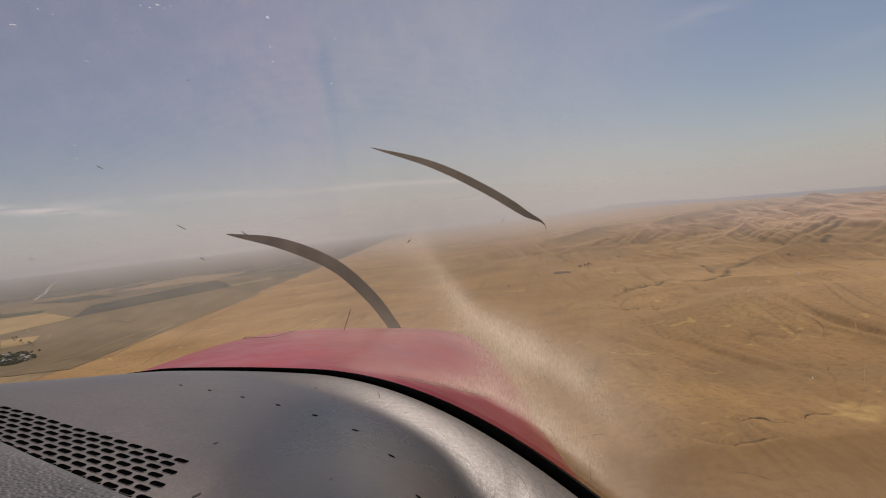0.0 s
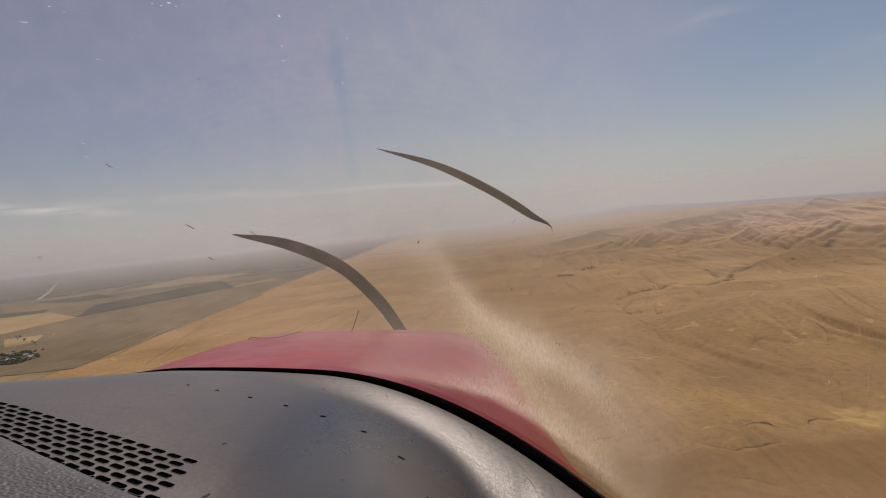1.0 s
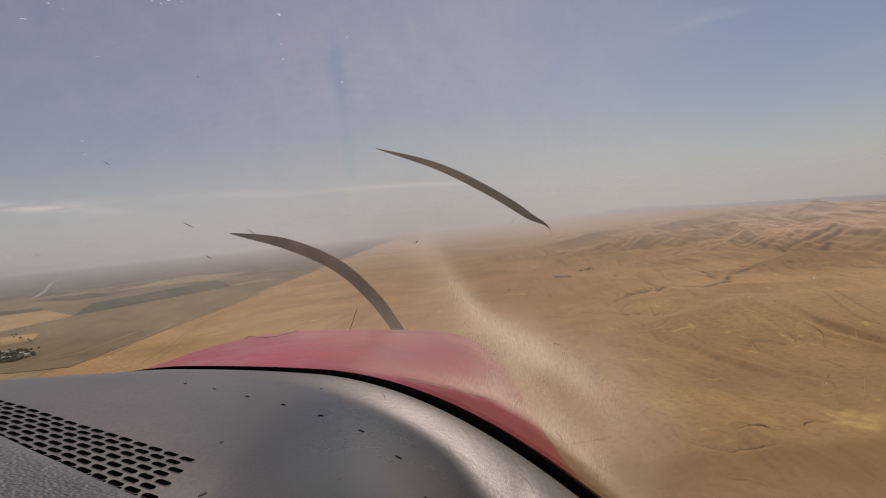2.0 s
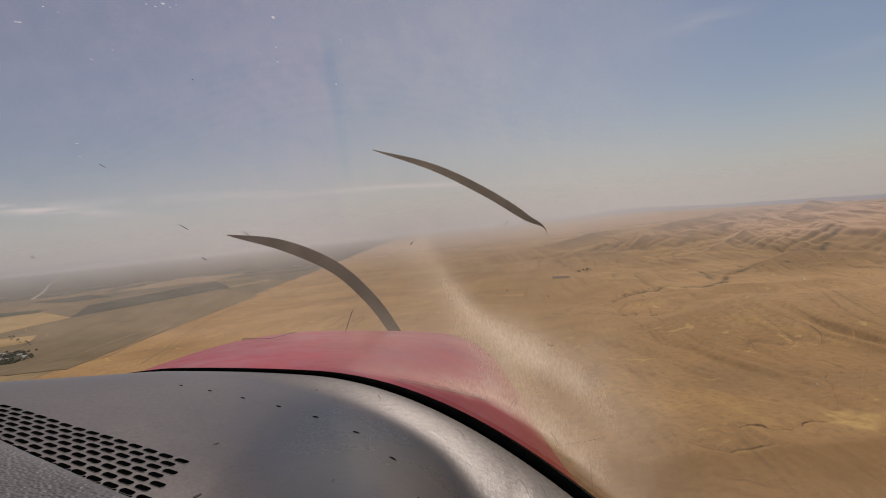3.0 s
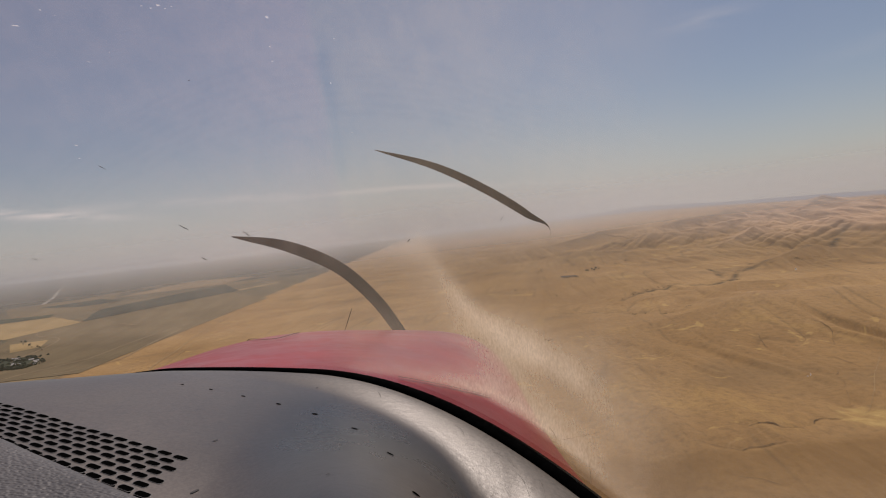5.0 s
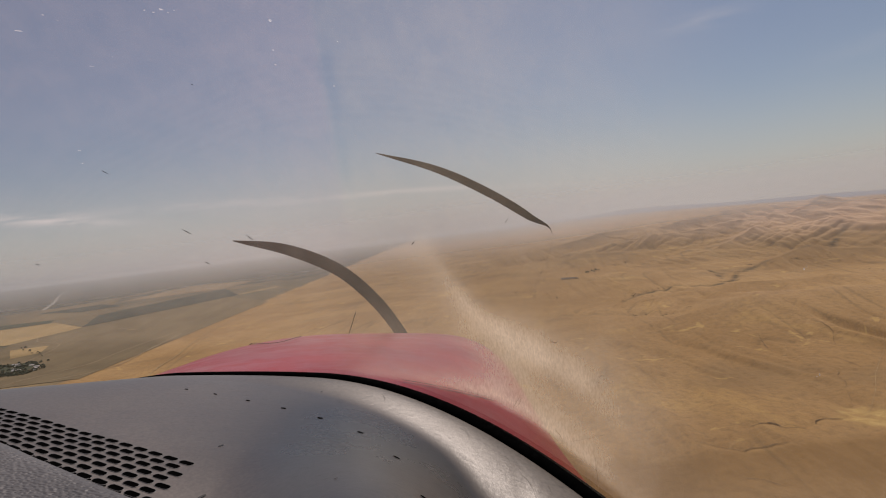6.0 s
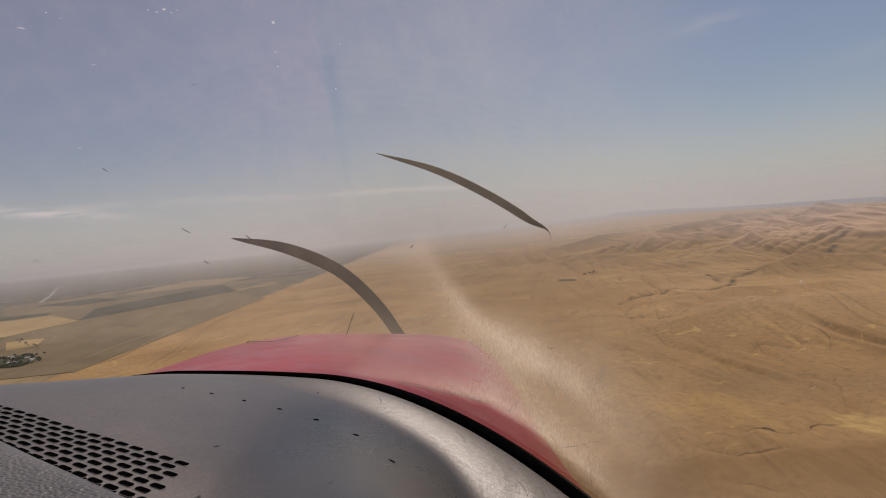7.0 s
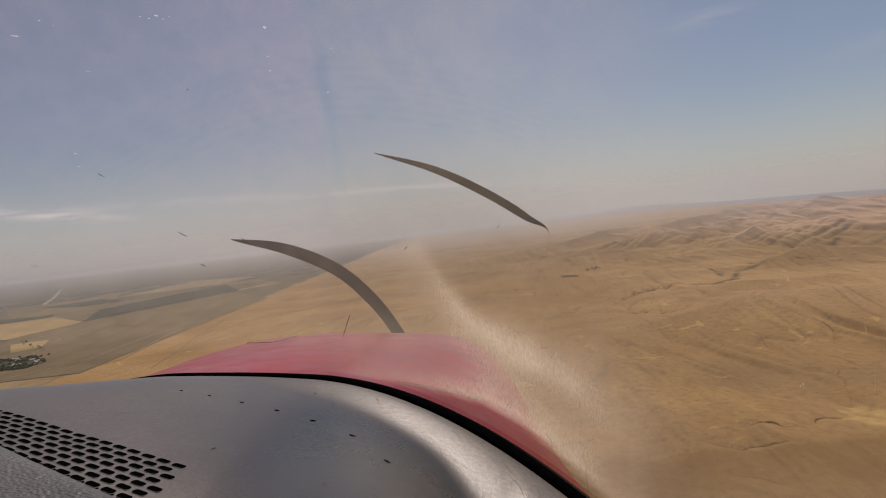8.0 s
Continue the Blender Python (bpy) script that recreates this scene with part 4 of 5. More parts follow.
def top_panel():
    nx, nq = 240, 150

    def at(i, j):
        x = -0.98 + 1.42 * i / (nx - 1)
        s = j / (nq - 1)
        depth = max(edge_y(x) - 0.26, 0.02)
        q = depth * (0.25 * s + 0.75 * s * s)
        return (x, edge_y(x) - q, panel_z(x, edge_y(x) - q))

    v, f = sheet(nx, nq, at)
    me = mesh_of("top_panel", v, f, M_PLASTIC)
    # dust by the end of the vent and at left; left side and rolled rim also paled as reflected light
    dust_and_sheen = [0.65 * math.exp(-((x + 0.24) / 0.12) ** 2 - ((y - 0.51) / 0.11) ** 2)
               + 0.35 * math.exp(-((edge_y(x) - y - 0.045) / 0.055) ** 2) * float(smooth01(x, -0.30, -0.10))
               + 0.62 * float(smooth01(-x, 0.12, 0.36)) for x, y, _ in v]
    me.attributes.new("dust_and_sheen", "FLOAT", "POINT").data.foreach_set("value", dust_and_sheen)
    # the rim is worn dull; its paler colour also paints in part of the highlight
    worn = [float((1 - smooth01(edge_y(x) - y, 0.4 * rim_width(x), 1.35 * rim_width(x))) * smooth01(x, -0.36, -0.12)) for x, y, _ in v]
    me.attributes.new("worn", "FLOAT", "POINT").data.foreach_set("value", worn)
    ob = part("top_panel", me, shield, "dusty satin grey plastic top")
    mod = ob.modifiers.new("thickness", "SOLIDIFY")
    mod.thickness, mod.offset = 0.005, 1 if f and (Vector(v[f[0][1]]) - Vector(v[f[0][0]])).cross(Vector(v[f[0][2]]) - Vector(v[f[0][0]])).z < 0 else -1
    return ob


PANEL = top_panel()


def seal():
    pts, rad = [], []
    for i in range(120):
        x = -0.97 + 1.42 * i / 119
        slope = -1.92 * (x + 0.35)
        out = Vector((-slope, 1, 0)).normalized()
        pts.append(Vector((x, edge_y(x), edge_z(x) - 0.001)) + out * (0.0085 + 0.001 * float(smooth01(x, -0.2, 0.1))))
        rad.append(0.0064 + 0.0076 * float(smooth01(x, -0.40, 0.1)))
    v, f = sweep(pts, rad, 12, 0.75)
    part("edge_seal", mesh_of("edge_seal", v, f, M_RUBBER), shield, "black rubber edge seal")


seal()

# defrost vent: seven rows of rounded slots running down to the right
def on_panel(px, py):
    """Where the sight line px right of and py below the view's corner meets the panel."""
    d = sight(px, py)
    lo, hi = 0.3, 1.05
    for _ in range(40):
        mid = (lo + hi) / 2
        p = d * mid
        if p.z > panel_z(p.x, p.y):
            lo = mid
        else:
            hi = mid
    return d * lo


def sight(px, py):
    """Direction from the pilot's eye, for a place on the sighting grid."""
    u, v, p = (px - 784) / F, (441 - py) / F, radians(NOSE)
    return Vector((u, math.cos(p) - v * math.sin(p), math.sin(p) + v * math.cos(p)))


VENT_O = on_panel(315.5, 811.5).xy
VENT_D = (on_panel(4.6, 719.0).xy - VENT_O) / 13
VENT_R = (on_panel(263.1, 850.5).xy - on_panel(251.6, 793.0).xy) / 4
VENT_TURN = math.atan2(-VENT_D.y, -VENT_D.x)
ROW_END = (0, 1, 1, 2, 2, 3, 3)          # the lower rows stop short of the seam


def slot_mesh(length, width):
    v, f = [], []
    rim = []
    r = width * 0.499
    for sx, sy, start in ((1, -1, -0.5), (1, 1, 0.0), (-1, 1, 0.5), (-1, -1, 1.0)):
        for k in range(5):
            w = math.pi * (start + 0.5 * k / 4)
            rim.append((sx * (length / 2 - r) + r * math.cos(w), sy * (width / 2 - r) + r * math.sin(w)))
    m = len(rim)
    for grow, z in ((1.16, 0.00002), (1.09, 0.00014), (1.03, 0.00012), (0.97, 0.00008)):
        v += [(x + (grow - 1) * width * (1 if x > 0 else -1) * 0.8, y * grow, z) for x, y in rim]
    for ring in range(3):
        for k in range(m):
            f.append((ring * m + k, ring * m + (k + 1) % m, (ring + 1) * m + (k + 1) % m, (ring + 1) * m + k))
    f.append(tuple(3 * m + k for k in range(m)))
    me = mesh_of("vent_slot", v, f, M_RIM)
    # The black inner face stands in for the slot's shaded depth.
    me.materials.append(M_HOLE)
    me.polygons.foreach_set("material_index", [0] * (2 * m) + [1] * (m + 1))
    return me


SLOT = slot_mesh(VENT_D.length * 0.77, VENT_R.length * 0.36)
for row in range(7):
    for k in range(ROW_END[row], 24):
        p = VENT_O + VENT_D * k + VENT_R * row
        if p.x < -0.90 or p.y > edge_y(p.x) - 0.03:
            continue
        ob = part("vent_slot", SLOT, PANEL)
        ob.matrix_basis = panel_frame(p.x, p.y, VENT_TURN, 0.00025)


SEAM_O = on_panel(250.0, 884.0).xy       # the pad's edge runs a little steeper than the slots
SEAM_D = (on_panel(0.0, 778.0).xy - SEAM_O).normalized()
SEAM_N = Vector((SEAM_D.y, -SEAM_D.x)) * (-1 if SEAM_D.x > 0 else 1)
if SEAM_N.y > 0:
    SEAM_N = -SEAM_N


def leather_pad():
    """Soft pad on the pilot's side of the vent, with a rounded stitched edge."""
    def at(i, j):
        n = 0.003 + 0.30 * (j / 29) ** 1.5
        p = SEAM_O + SEAM_D * (-0.16 + 0.80 * i / 79) + SEAM_N * n
        d = n - 0.003
        z = panel_z(p.x, p.y) + 0.001 + 0.007 * (1 - math.exp(-d / 0.006)) - 0.25 * d * d
        return (p.x, p.y, z)

    v, f = sheet(80, 30, at)
    f = [q for q in f if v[q[0]][1] < edge_y(v[q[0]][0]) - 0.05]
    return part("leather_pad", mesh_of("leather_pad", v, f, M_LEATHER), shield, "black grained leather pad")


PAD = leather_pad()
STITCH = slot_mesh(VENT_D.length * 0.75, 0.0022)
for k in range(20):
    p = SEAM_O + SEAM_D * (VENT_D.length * k * 0.97 + 0.004)
    if p.x > -0.84:
        ob = part("pad_stitch", STITCH, PAD)
        ob.matrix_basis = panel_frame(p.x, p.y, math.atan2(-SEAM_D.y, -SEAM_D.x))


def hole_mesh(length, width, material=M_HOLE):
    """An oval plate whose thin rim dips to its middle; black by default for a hole's shade."""
    n = 16
    v = [(math.cos(2 * math.pi * k / n) * length / 2 * g, math.sin(2 * math.pi * k / n) * width / 2 * g, z)
         for g, z in ((1.0, 0.0), (0.86, 0.0005), (0.6, 0.0003)) for k in range(n)] + [(0, 0, 0.0002)]
    f = [(r * n + k, r * n + (k + 1) % n, (r + 1) * n + (k + 1) % n, (r + 1) * n + k) for r in range(2) for k in range(n)]
    f += [(2 * n + k, 2 * n + (k + 1) % n, 3 * n) for k in range(n)]
    return mesh_of("clip_hole", v, f, material)


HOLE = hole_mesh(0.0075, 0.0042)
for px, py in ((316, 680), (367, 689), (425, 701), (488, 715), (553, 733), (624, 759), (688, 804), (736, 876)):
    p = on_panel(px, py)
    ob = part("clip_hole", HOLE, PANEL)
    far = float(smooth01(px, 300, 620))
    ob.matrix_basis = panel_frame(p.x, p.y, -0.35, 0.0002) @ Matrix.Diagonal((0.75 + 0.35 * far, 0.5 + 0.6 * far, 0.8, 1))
SCUFF = hole_mesh(0.0078, 0.0048, M_SCUFF)
for px, py, s in ((377, 781, 0.9), (342, 872, 1.2), (580, 842, 0.6), (556, 686, 0.6)):
    p = on_panel(px, py)
    ob = part("scuff_mark", SCUFF, PANEL)
    ob.matrix_basis = panel_frame(p.x, p.y, 1.0, 0.0006) @ Matrix.Diagonal((s, s * 0.5, s * 0.5, 1))

# ---------------------------------------------------------------- aircraft: cowling
cowl = thing("engine_cowling", AIR, "glossy red engine cowling ahead of the windscreen", "cowling")


def cowl_form(x, y):
    k = min(max((y - 1.0) / 0.92, -0.3), 1.1)
    m = float(smooth01(y, 0.95, 1.85))
    e, g = max(0.0, x + 0.2), max(0.0, -0.25 - x)
    z = -0.226 - 0.047 * max(k, 0.0) ** 1.1
    z -= (1 - m) * 1.02 * e ** 2 + m * 17.0 * e ** 5
    z -= 0.44 * g ** 2.2
    nose = max(0.0, y - 1.80)
    z -= 2.2 * nose ** 2
    return max(z, -0.95)


def on_cowl(px, py):
    d = sight(px, py)
    lo, hi = 0.8, 2.2
    for _ in range(40):
        mid = (lo + hi) / 2
        p = d * mid
        if p.z > cowl_form(p.x, p.y):
            lo = mid
        else:
            hi = mid
    return (d * lo).xy


LIP = [on_cowl(*p) for p in ((560, 657), (640, 661), (700, 666), (784, 680), (860, 699))]
LIP_X, LIP_Y = [p.x for p in LIP], [p.y for p in LIP]


def cowl_z(x, y):
    """The bonnet overlaps the windscreen fairing with a rolled lip."""
    lip = y - float(np.interp(x, LIP_X, LIP_Y))
    on = float(smooth01(x, LIP_X[0] + 0.02, LIP_X[0] + 0.22) * (1 - smooth01(x, LIP_X[-1] - 0.03, LIP_X[-1] + 0.06)))
    step = 0.004 * float(1 - smooth01(lip, -0.012, 0.020)) - 0.001 * math.exp(-((lip - 0.045) / 0.03) ** 2)
    return cowl_form(x, y) - on * step


def cowl_shell():
    def at(i, j):
        x = -0.98 + 1.5 * i / 169
        y = max(edge_y(x) - 0.03, 0.3)
        y = y + (2.0 - y) * j / 299
        return (x, y, cowl_z(x, y))

    v, f = sheet(170, 300, at)
    ob = part("top_shell", mesh_of("top_shell", v, f, M_RED), cowl)
    mod = ob.modifiers.new("thickness", "SOLIDIFY")
    mod.thickness, mod.offset = 0.004, 1


cowl_shell()


def cowl_line(name, plan, radius, material, label, count=60, squash=0.5):
    pts = spline([(x, y, 0) for x, y in plan], count)
    pts = [Vector((p.x, p.y, cowl_z(p.x, p.y) + 0.0035)) for p in pts]
    v, f = sweep(pts, [radius] * count, 8, squash)
    part(name, mesh_of(name, v, f, material), cowl, label)


cowl_line("panel_seam", [Vector((x, y - 0.006)) for x, y in zip(LIP_X[2:], LIP_Y[2:])], 0.0016, M_SEAM, "dark panel seam", 60, 0.3)
cowl_line("panel_seam", [on_cowl(395, 608), on_cowl(460, 601), on_cowl(520, 589)], 0.0016, M_SEAM, "dark panel seam")


def lower_shell():
    """Sides and belly of the nose."""
    def at(i, j):
        y = 0.32 + 1.68 * i / 23
        s = j / 23
        half = 0.75 * (1 - 0.10 * float(smooth01(y, 1.6, 2.0)))
        w = math.pi * (1 - s)
        x = -0.23 + half * math.copysign(abs(math.cos(w)) ** 0.6, math.cos(w))
        top = cowl_z(-0.97 if s < 0.5 else 0.51, y) - 0.004
        return (x, y, min(top, -0.60) - (1.0 - 0.60) * abs(math.sin(w)) ** 0.6 * (1 - 0.25 * float(smooth01(y, 1.5, 2.0))))

    v, f = sheet(24, 24, at)
    ob = part("lower_shell", mesh_of("lower_shell", v, f, M_RED), cowl)
    mod = ob.modifiers.new("thickness", "SOLIDIFY")
    mod.thickness, mod.offset = 0.004, 0


lower_shell()

# ---------------------------------------------------------------- aircraft: propeller
prop = thing("propeller", AIR @ Matrix.Translation((0.01, 2.06, -0.50)), "dark grey composite propeller ahead of the cowling", "propeller")


def disc_point(px, py, y=0.0):
    d = sight(px, py)
    d = d * (2.06 / d.y)
    return Vector((d.x - 0.01, y, d.z + 0.50))


def blade(ctrl, chord, shank=0.0):
    """A curved blade from the hub outwards; shank: the share of its length that is a slim steel root."""
    pts = spline(ctrl, 40)
    verts, faces = [], []
    sides = 14
    for i, p in enumerate(pts):
        s = i / 39
        t = (pts[min(i + 1, 39)] - pts[max(i - 1, 0)]).normalized()
        a = Vector((0, 1, 0)).cross(t).normalized()
        w = chord * (0.55 + 0.45 * math.sin(min(s / 0.55, 1) * math.pi / 2)) * (1 - max(0.0, (s - 0.72) / 0.28) ** 2.2 * 0.93)
        if shank:
            w = max(w * float(smooth01(s, shank, shank + 0.2)), 0.0003)
        twist = 0.35 * (1 - s) + 0.1
        c, dd = a * math.cos(twist) + Vector((0, 1, 0)) * math.sin(twist), Vector((0, 1, 0)) * math.cos(twist) - a * math.sin(twist)
        for k in range(sides):
            w2 = 2 * math.pi * k / sides
            verts.append(p + c * math.cos(w2) * w / 2 + dd * math.sin(w2) * w * 0.09)
    for i in range(39):
        for k in range(sides):
            k2 = (k + 1) % sides
            faces.append((i * sides + k, i * sides + k2, (i + 1) * sides + k2, (i + 1) * sides + k))
    faces.append(tuple(39 * sides + k for k in range(sides)))
    faces.append(tuple(range(sides))[::-1])
    part("blade", mesh_of("blade", verts, faces, M_BLADE), prop)


blade([(0, 0, 0), disc_point(752, 668), disc_point(697, 582), disc_point(652, 524), disc_point(588, 470), disc_point(497, 433), disc_point(400, 416)], 0.037)
blade([(0.03, 0, 0.02), disc_point(850, 640), disc_point(930, 510), disc_point(966, 412), disc_point(925, 378), disc_point(850, 333), disc_point(760, 292), disc_point(655, 263)], 0.026, 0.42)
blade([(0, 0, -0.03), (0.02, 0, -0.3), (-0.05, 0, -0.6), (-0.2, 0, -0.85)], 0.07)
v, f = sweep([Vector((0, -0.12, 0)), Vector((0, 0.05, 0)), Vector((0, 0.2, 0)), Vector((0, 0.28, 0))], [0.10, 0.11, 0.07, 0.01], 24)
part("hub", mesh_of("hub", v, f, M_BLADE), prop)

# ---------------------------------------------------------------- aircraft: cabin round the seats
M_CABIN = plain("cabin_lining", (0.16, 0.155, 0.15), (0.21, 0.20, 0.195), 0.8, 40, 0.3)
cabin = thing("cabin_shell", AIR, "plain grey lined cabin shell round the seats", "cabin")


def slab(name, at, rows, cols, thick):
    v, f = sheet(rows, cols, at)
    ob = part(name, mesh_of(name, v, f, M_CABIN), cabin)
    mod = ob.modifiers.new("thickness", "SOLIDIFY")
    mod.thickness, mod.offset = thick, 0


slab("side_wall", lambda i, j: (0.53, 0.18 - 1.38 * i / 9, -0.95 + 0.85 * j / 9), 10, 10, 0.02)
slab("side_wall", lambda i, j: (-0.99, 0.25 - 1.45 * i / 9, -0.95 + 0.85 * j / 9), 10, 10, 0.02)
slab("rear_wall", lambda i, j: (-0.97 + 1.48 * i / 9, -1.2, -0.95 + 0.85 * j / 9), 10, 10, 0.02)
slab("floor", lambda i, j: (-0.97 + 1.48 * i / 9, -1.18 + 1.5 * j / 9, -0.95), 10, 10, 0.02)

# ---------------------------------------------------------------- aircraft: windscreen
screen = thing("windscreen", AIR, "clear curved acrylic windscreen, dusty, scratched and insect-marked", "windscreen")


def screen_point(x, t):
    """x along the lower edge, t from the edge up over the seats."""
    y0 = edge_y(x)
    slope = -1.92 * (x + 0.35)
    out = Vector((-slope, 1, 0)).normalized()
    a = Vector((x, y0, edge_z(x))) + out * 0.012
    c = Vector((-0.25 + (x + 0.25) * 0.62, y0 * 0.35 - 0.25, 0.62))
    b = Vector((-0.25 + (x + 0.25) * 1.02, y0 * 0.80, 0.33))
    return a * (1 - t) ** 2 + b * 2 * t * (1 - t) + c * t * t


def grid_of(p):
    """Where a point of the windscreen stands on the pilot's sighting grid."""
    q = radians(NOSE)
    fwd, up = p.y * math.cos(q) + p.z * math.sin(q), -p.y * math.sin(q) + p.z * math.cos(q)
    return (784 + F * p.x / fwd, 441 - F * up / fwd) if fwd > 0.05 else (-9999, -9999)


# course of the dash's bright reflection across the screen
REFLECTED_BAND = [(735, 425), (768, 480), (812, 533), (858, 572), (910, 606), (975, 642), (1050, 690), (1110, 760)]
RIM_X, RIM_Y = (600, 700, 784, 860, 920, 975, 1040, 1100, 1160), (653, 664, 681, 700, 733, 775, 830, 884, 940)


def film_and_reflections(px, py):
    """Dust of the acrylic and the reflections drawn into it (bright rim, pink left, dark foot), at a place on the
    sighting grid.
    """
    line_x, line_y = [p[0] for p in REFLECTED_BAND], [p[1] for p in REFLECTED_BAND]
    d = near_line(px, py, REFLECTED_BAND)
    below = smooth01(py - np.interp(px, line_x, line_y), -8, 8) * (px < 1110)
    bent = smooth01(px, 835, 925)
    # painted dash reflection, upper part: sharp on its far side, drawn out towards the nose; lower part: sharp below,
    # drawn out above
    width = below * (50 - 26 * bent) + (1 - below) * (17 + 20 * bent + 45 * smooth01(px, 985, 1090))
    a = np.exp(-(d / width) ** 2) * (0.15 + 0.20 * smooth01(px, 740, 850) - 0.26 * smooth01(px, 1000, 1110))
    core = np.exp(-(d / (11 + 9 * bent)) ** 2) * 0.20 * smooth01(px, 745, 860) * smooth01(px, 1080, 1000)
    a = 1 - (1 - a) * (1 - core)
    rim = np.interp(px, RIM_X, RIM_Y)
    slope = (np.interp(px + 20, RIM_X, RIM_Y) - rim) / 20
    off = (rim - py) / np.hypot(1, slope)        # painted reflection of the bright rim that starts sharply above the foot of the screen
    b = smooth01(off, -8, 8) * np.exp(-np.maximum(off, 0) / (24 + 22 * smooth01(px, 840, 960)))
    b = b * (0.26 + 0.42 * smooth01(px, 680, 840) - 0.42 * smooth01(px, 985, 1100)) * smooth01(px, 560, 680)
    c = 0.15 * np.exp(-((px - 1085) / 85) ** 2 - ((py - 745) / 115) ** 2)
    veil = 0.12 * np.exp(-((px - 700) / 150) ** 2 - ((py - 590) / 50) ** 2) + 0.22 * np.exp(-((px - 890) / 62) ** 2 - ((py - 640) / 55) ** 2)
    veil = veil * smooth01(off, -6, 6)
    dust = 0.088 - 0.066 * smooth01(px, 900, 1150) * smooth01(py, 420, 640) + 0.03 * np.exp(-((px - 640) / 320) ** 2 - ((py - 330) / 220) ** 2)
    dust = dust * (1 - 0.78 * smooth01(py, 580, 625) * smooth01(px, 960, 780))
    # Dust thickened top centre as sun glare, thinned right for a bluer sky.
    dust = dust * (1 - 0.85 * smooth01(px, 1000, 1350) * smooth01(py, 400, 300)) + 0.06 * np.exp(-((px - 780) / 270) ** 2 - ((py - 60) / 200) ** 2)
    dust = dust * (1 - 0.30 * smooth01(px, 520, 200) * smooth01(py, 480, 420))
    streak = np.abs((px - 975) * 0.69 - (py - 62) * 0.72)                  # a dark streak and bow: reflections drawn as thinner dust
    dust = dust - 0.035 * np.exp(-(streak / 8) ** 2) * np.exp(-((px - 975) / 42) ** 2)
    bow = py - np.interp(px, (200, 300, 420, 520, 620), (356, 374, 388, 386, 372))
    dust = dust - 0.03 * np.exp(-(bow / 9) ** 2) * smooth01(px, 200, 300) * smooth01(px, 640, 560)
    # Pink reflection at left and the dark line beside it, drawn as film.
    line = 555 + (py - 60) * 0.165
    left = smooth01(line - px, -6, 14) * smooth01(py, 520, 330)
    dust = dust + 0.045 * left * smooth01(py, 330, 120) + 0.028 * left - 0.045 * np.exp(-((px - line - 8) / 9) ** 2) * smooth01(py, 20, 120) * smooth01(py, 350, 290)
    dust = dust * (1 - 0.9 * smooth01(-off, 0, 14) * smooth01(px, 500, 620))
    # The last value darkens the screen's foot as a painted reflection.
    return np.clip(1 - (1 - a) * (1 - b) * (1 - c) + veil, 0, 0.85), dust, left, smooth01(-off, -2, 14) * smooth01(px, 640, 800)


def windscreen():
    nx, nt = 220, 150
    v, f = sheet(nx, nt, lambda i, j: screen_point(-1.0 + 1.48 * i / (nx - 1), j / (nt - 1)))
    me = mesh_of("pane", v, f, M_GLASS)
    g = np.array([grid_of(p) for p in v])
    for key, val in zip(("dash_reflection", "dust", "reflected_tint", "dark_reflection"), film_and_reflections(g[:, 0], g[:, 1])):
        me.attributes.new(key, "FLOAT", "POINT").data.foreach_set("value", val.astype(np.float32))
    ob = part("pane", me, screen)
    ob.visible_shadow = False
    return ob, BVHTree.FromPolygons([tuple(p) for p in v], f)


PANE, pane_tree = windscreen()


def splat(name, px, py, length, width, turn, material, seed=0, label=""):
    """A dried mark on the acrylic: an uneven lens-shaped smear."""
    hit, n, _, dist = pane_tree.ray_cast(Vector((0, 0, 0)), sight(px, py).normalized())
    if hit is None:
        return
    d = sight(px, py).normalized()
    if n.dot(d) > 0:
        n = -n
    scale = dist / F
    right = Vector((1, 0, 0))
    t = (right * math.cos(turn) - Vector((0, 0, 1)) * math.sin(turn))
    t = (t - n * t.dot(n)).normalized()
    b = n.cross(t)
    r3 = random.Random(seed)
    v, f = [hit + n * 0.0012], []
    m = 12
    for k in range(m):
        w = 2 * math.pi * k / m
        j = r3.uniform(0.6, 1.25)
        v.append(hit + n * 0.0004 + (t * math.cos(w) * length / 2 + b * math.sin(w) * width / 2) * scale * j)
    for k in range(m):
        f.append((0, 1 + k, 1 + (k + 1) % m))
    part(name, mesh_of(name, v, f, material), PANE, label)


for k, (px, py, ln, wd, tn) in enumerate(((318, 400, 18, 2.6, 0.7), (431, 412, 17, 2.8, 0.85), (173, 293, 11, 2, 0.8), (355, 456, 12, 2.5, 0.7),
                                          (613, 560, 62, 2.4, -1.1), (886, 387, 15, 1.1, -0.85), (52, 456, 7, 2, 0.5), (330, 139, 3, 3, 0.3), (720, 425, 10, 3, -0.8))):
    splat("insect_mark", px, py, ln, wd * 0.6, tn, M_BUG, k, "dark dried insect smear")
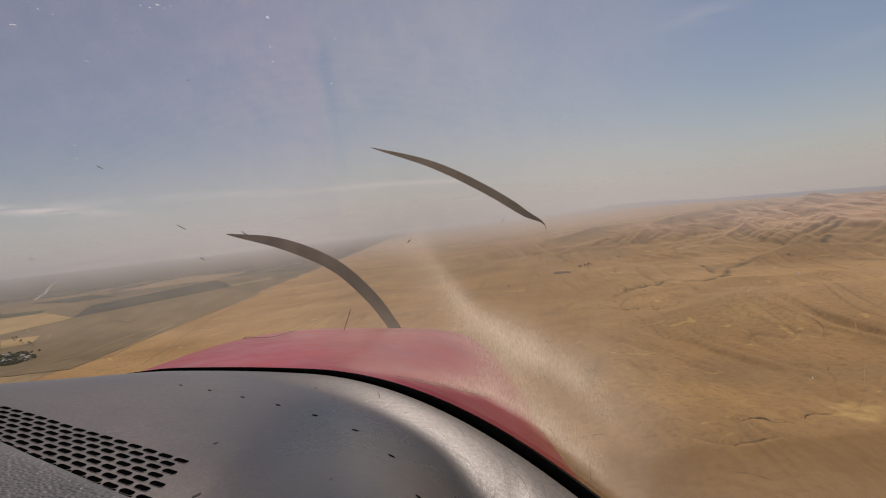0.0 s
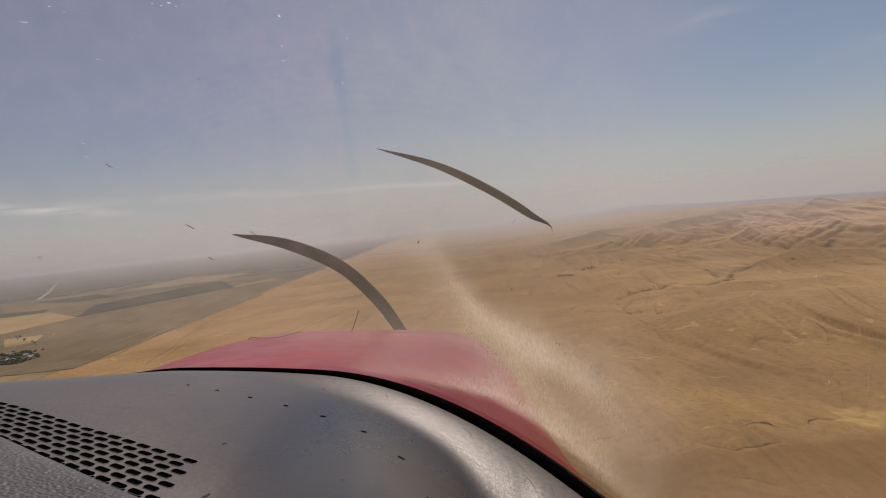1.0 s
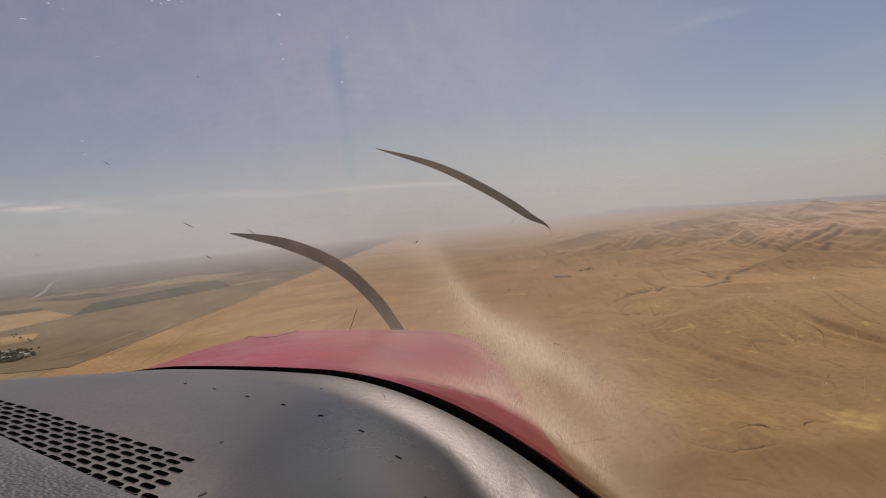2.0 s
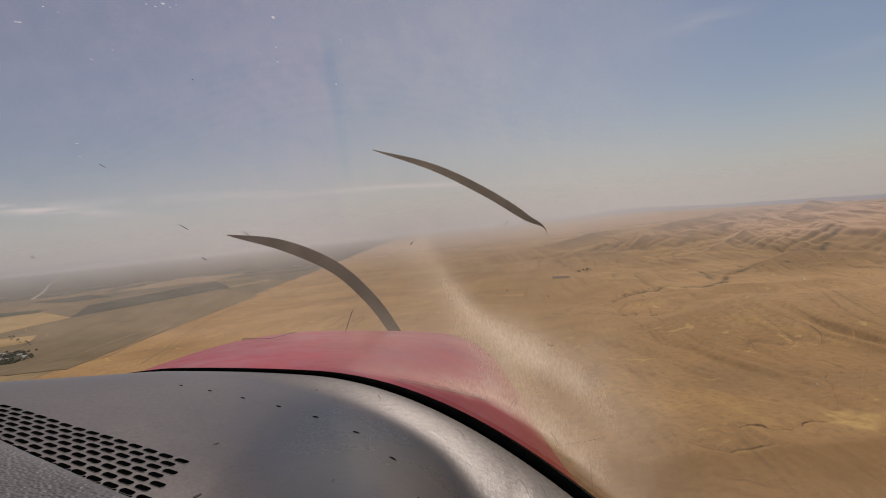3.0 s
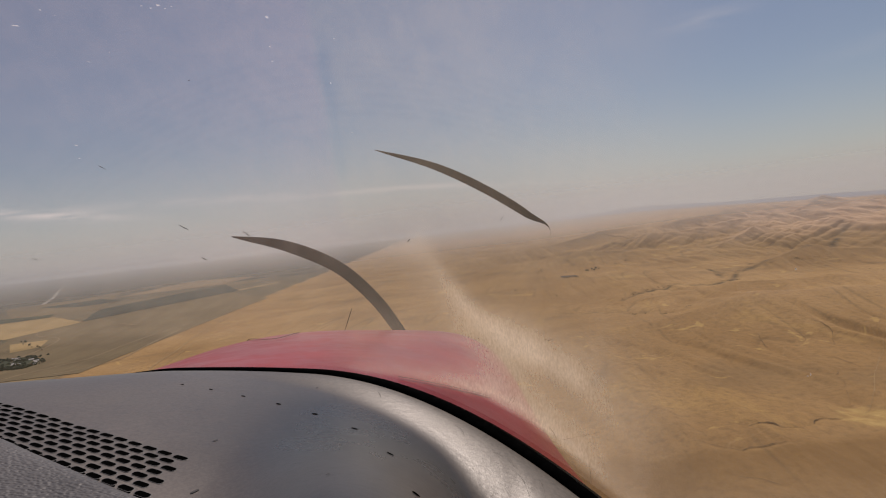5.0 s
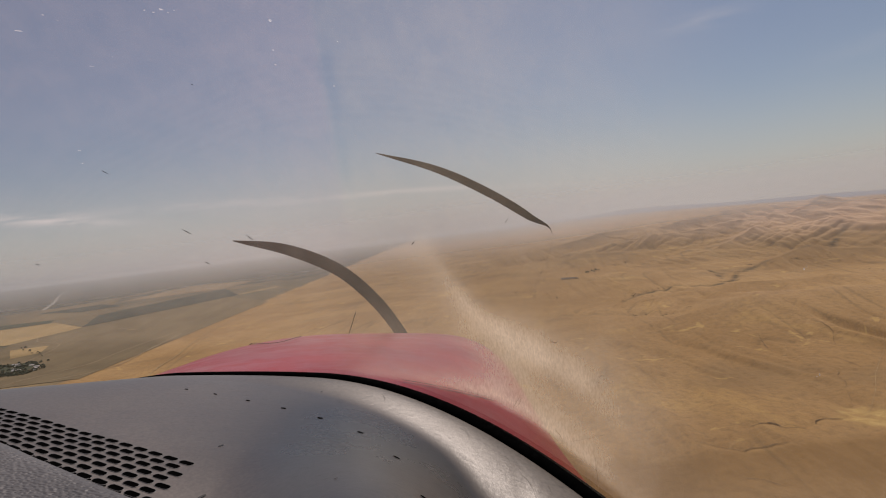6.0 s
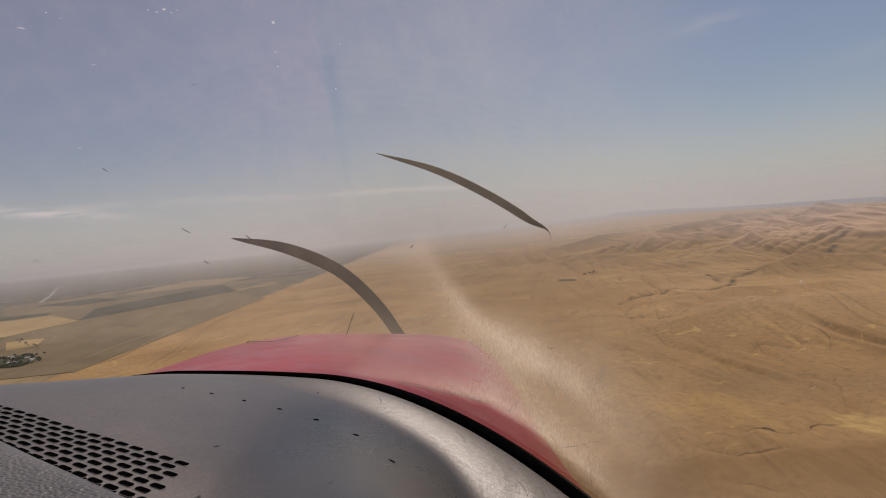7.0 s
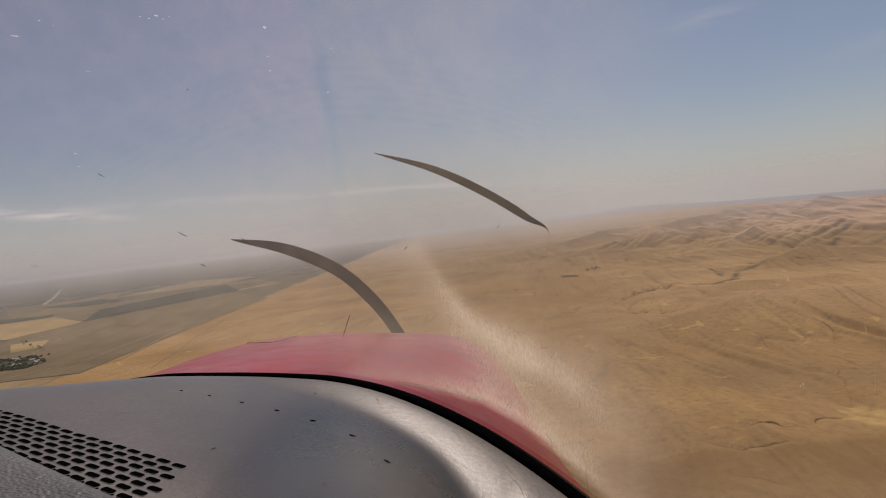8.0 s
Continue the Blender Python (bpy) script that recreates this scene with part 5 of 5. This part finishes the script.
for k, (px, py, ln, wd, tn) in enumerate(((128, 254, 11, 3, 0.4), (133, 277, 12, 3, 0.4), (152, 105, 14, 3, 0.4), (470, 27, 14, 10, 0.2), (479, 106, 6, 6, 0),
                                          (583, 145, 6, 6, 0), (620, 233, 4, 4, 0), (246, 6, 7, 4, 0.1), (262, 10, 9, 5, 0.4), (276, 5, 14, 8, 0.2), (288, 11, 6, 5, 0.0), (299, 7, 5, 4, 0.2), (90, 22, 6, 4, 0.2), (188, 88, 4, 3, 0.3), (64, 12, 7, 4, 0.2), (590, 66, 5, 4, 0.0), (1408, 478, 7, 8, 1.2), (1413, 474, 4, 5, 1.2), (1433, 664, 9, 5, 1.4), (1428, 667, 5, 4, 1.4), (20, 40, 22, 4, 0.3), (475, 80, 7, 6, 0.2))):
    splat("chip", px, py, ln * 0.52, wd * 0.42, tn, M_CHIP, 100 + k, "small bright white chip")


def hairline(path, width, seed):
    """A fine crooked scratch in the acrylic, along a path on the sighting grid."""
    r4 = random.Random(seed)
    pts = spline([(x, y, 0) for x, y in path], 26)
    rows = []
    for i, p in enumerate(pts):
        t = (pts[min(i + 1, 25)] - pts[max(i - 1, 0)]).normalized()
        w = width * r4.uniform(0.5, 1.1) * math.sin(math.pi * (0.06 + 0.88 * i / 25)) ** 0.6
        jog = r4.uniform(-0.5, 0.5)
        for sgn in (-1, 1):
            hit, n, _, _ = pane_tree.ray_cast(Vector((0, 0, 0)), sight(p.x - t.y * (sgn * w / 2 + jog), p.y + t.x * (sgn * w / 2 + jog)).normalized())
            if hit is None:
                return
            rows.append(hit - hit.normalized() * 0.0006)
    part("scratch", mesh_of("scratch", rows, [(2 * i, 2 * i + 1, 2 * i + 3, 2 * i + 2) for i in range(25)], M_SCRATCH), PANE, "fine dark hairline scratch")


for k, (path, w) in enumerate((([(893, 718), (899, 708), (905, 699)], 0.9), ([(899, 716), (906, 707), (909, 698)], 0.8), ([(972, 782), (1010, 775), (1066, 764)], 0.5),
                               ([(968, 756), (976, 766), (981, 776)], 0.9), ([(1035, 790), (1040, 830), (1043, 860)], 0.5), ([(960, 600), (968, 603), (976, 601)], 0.8))):
    hairline(path, w, 300 + k)


def rim_scratch(path, width):
    """A long hairline on the worn rim of the glareshield."""
    pts = [on_panel(p.x, p.y) for p in spline([(x, y, 0) for x, y in path], 24)]
    pts = [Vector((p.x, p.y, panel_z(p.x, p.y) + 0.0002)) for p in pts]
    v, f = sweep(pts, [width * (0.3 + 0.7 * math.sin(math.pi * i / 23)) for i in range(24)], 5, 0.4)
    part("scratch", mesh_of("scratch", v, f, M_WEAR), PANEL, "dark hairline scratch")


for path, w in (([(905, 832), (922, 850), (934, 878)], 0.00028), ([(950, 848), (958, 862), (962, 880)], 0.00025), ([(664, 693), (668, 699), (667, 704)], 0.0005),
                ([(800, 752), (812, 760), (818, 772)], 0.00025), ([(868, 800), (880, 804), (888, 811)], 0.0002)):
    rim_scratch(path, w)
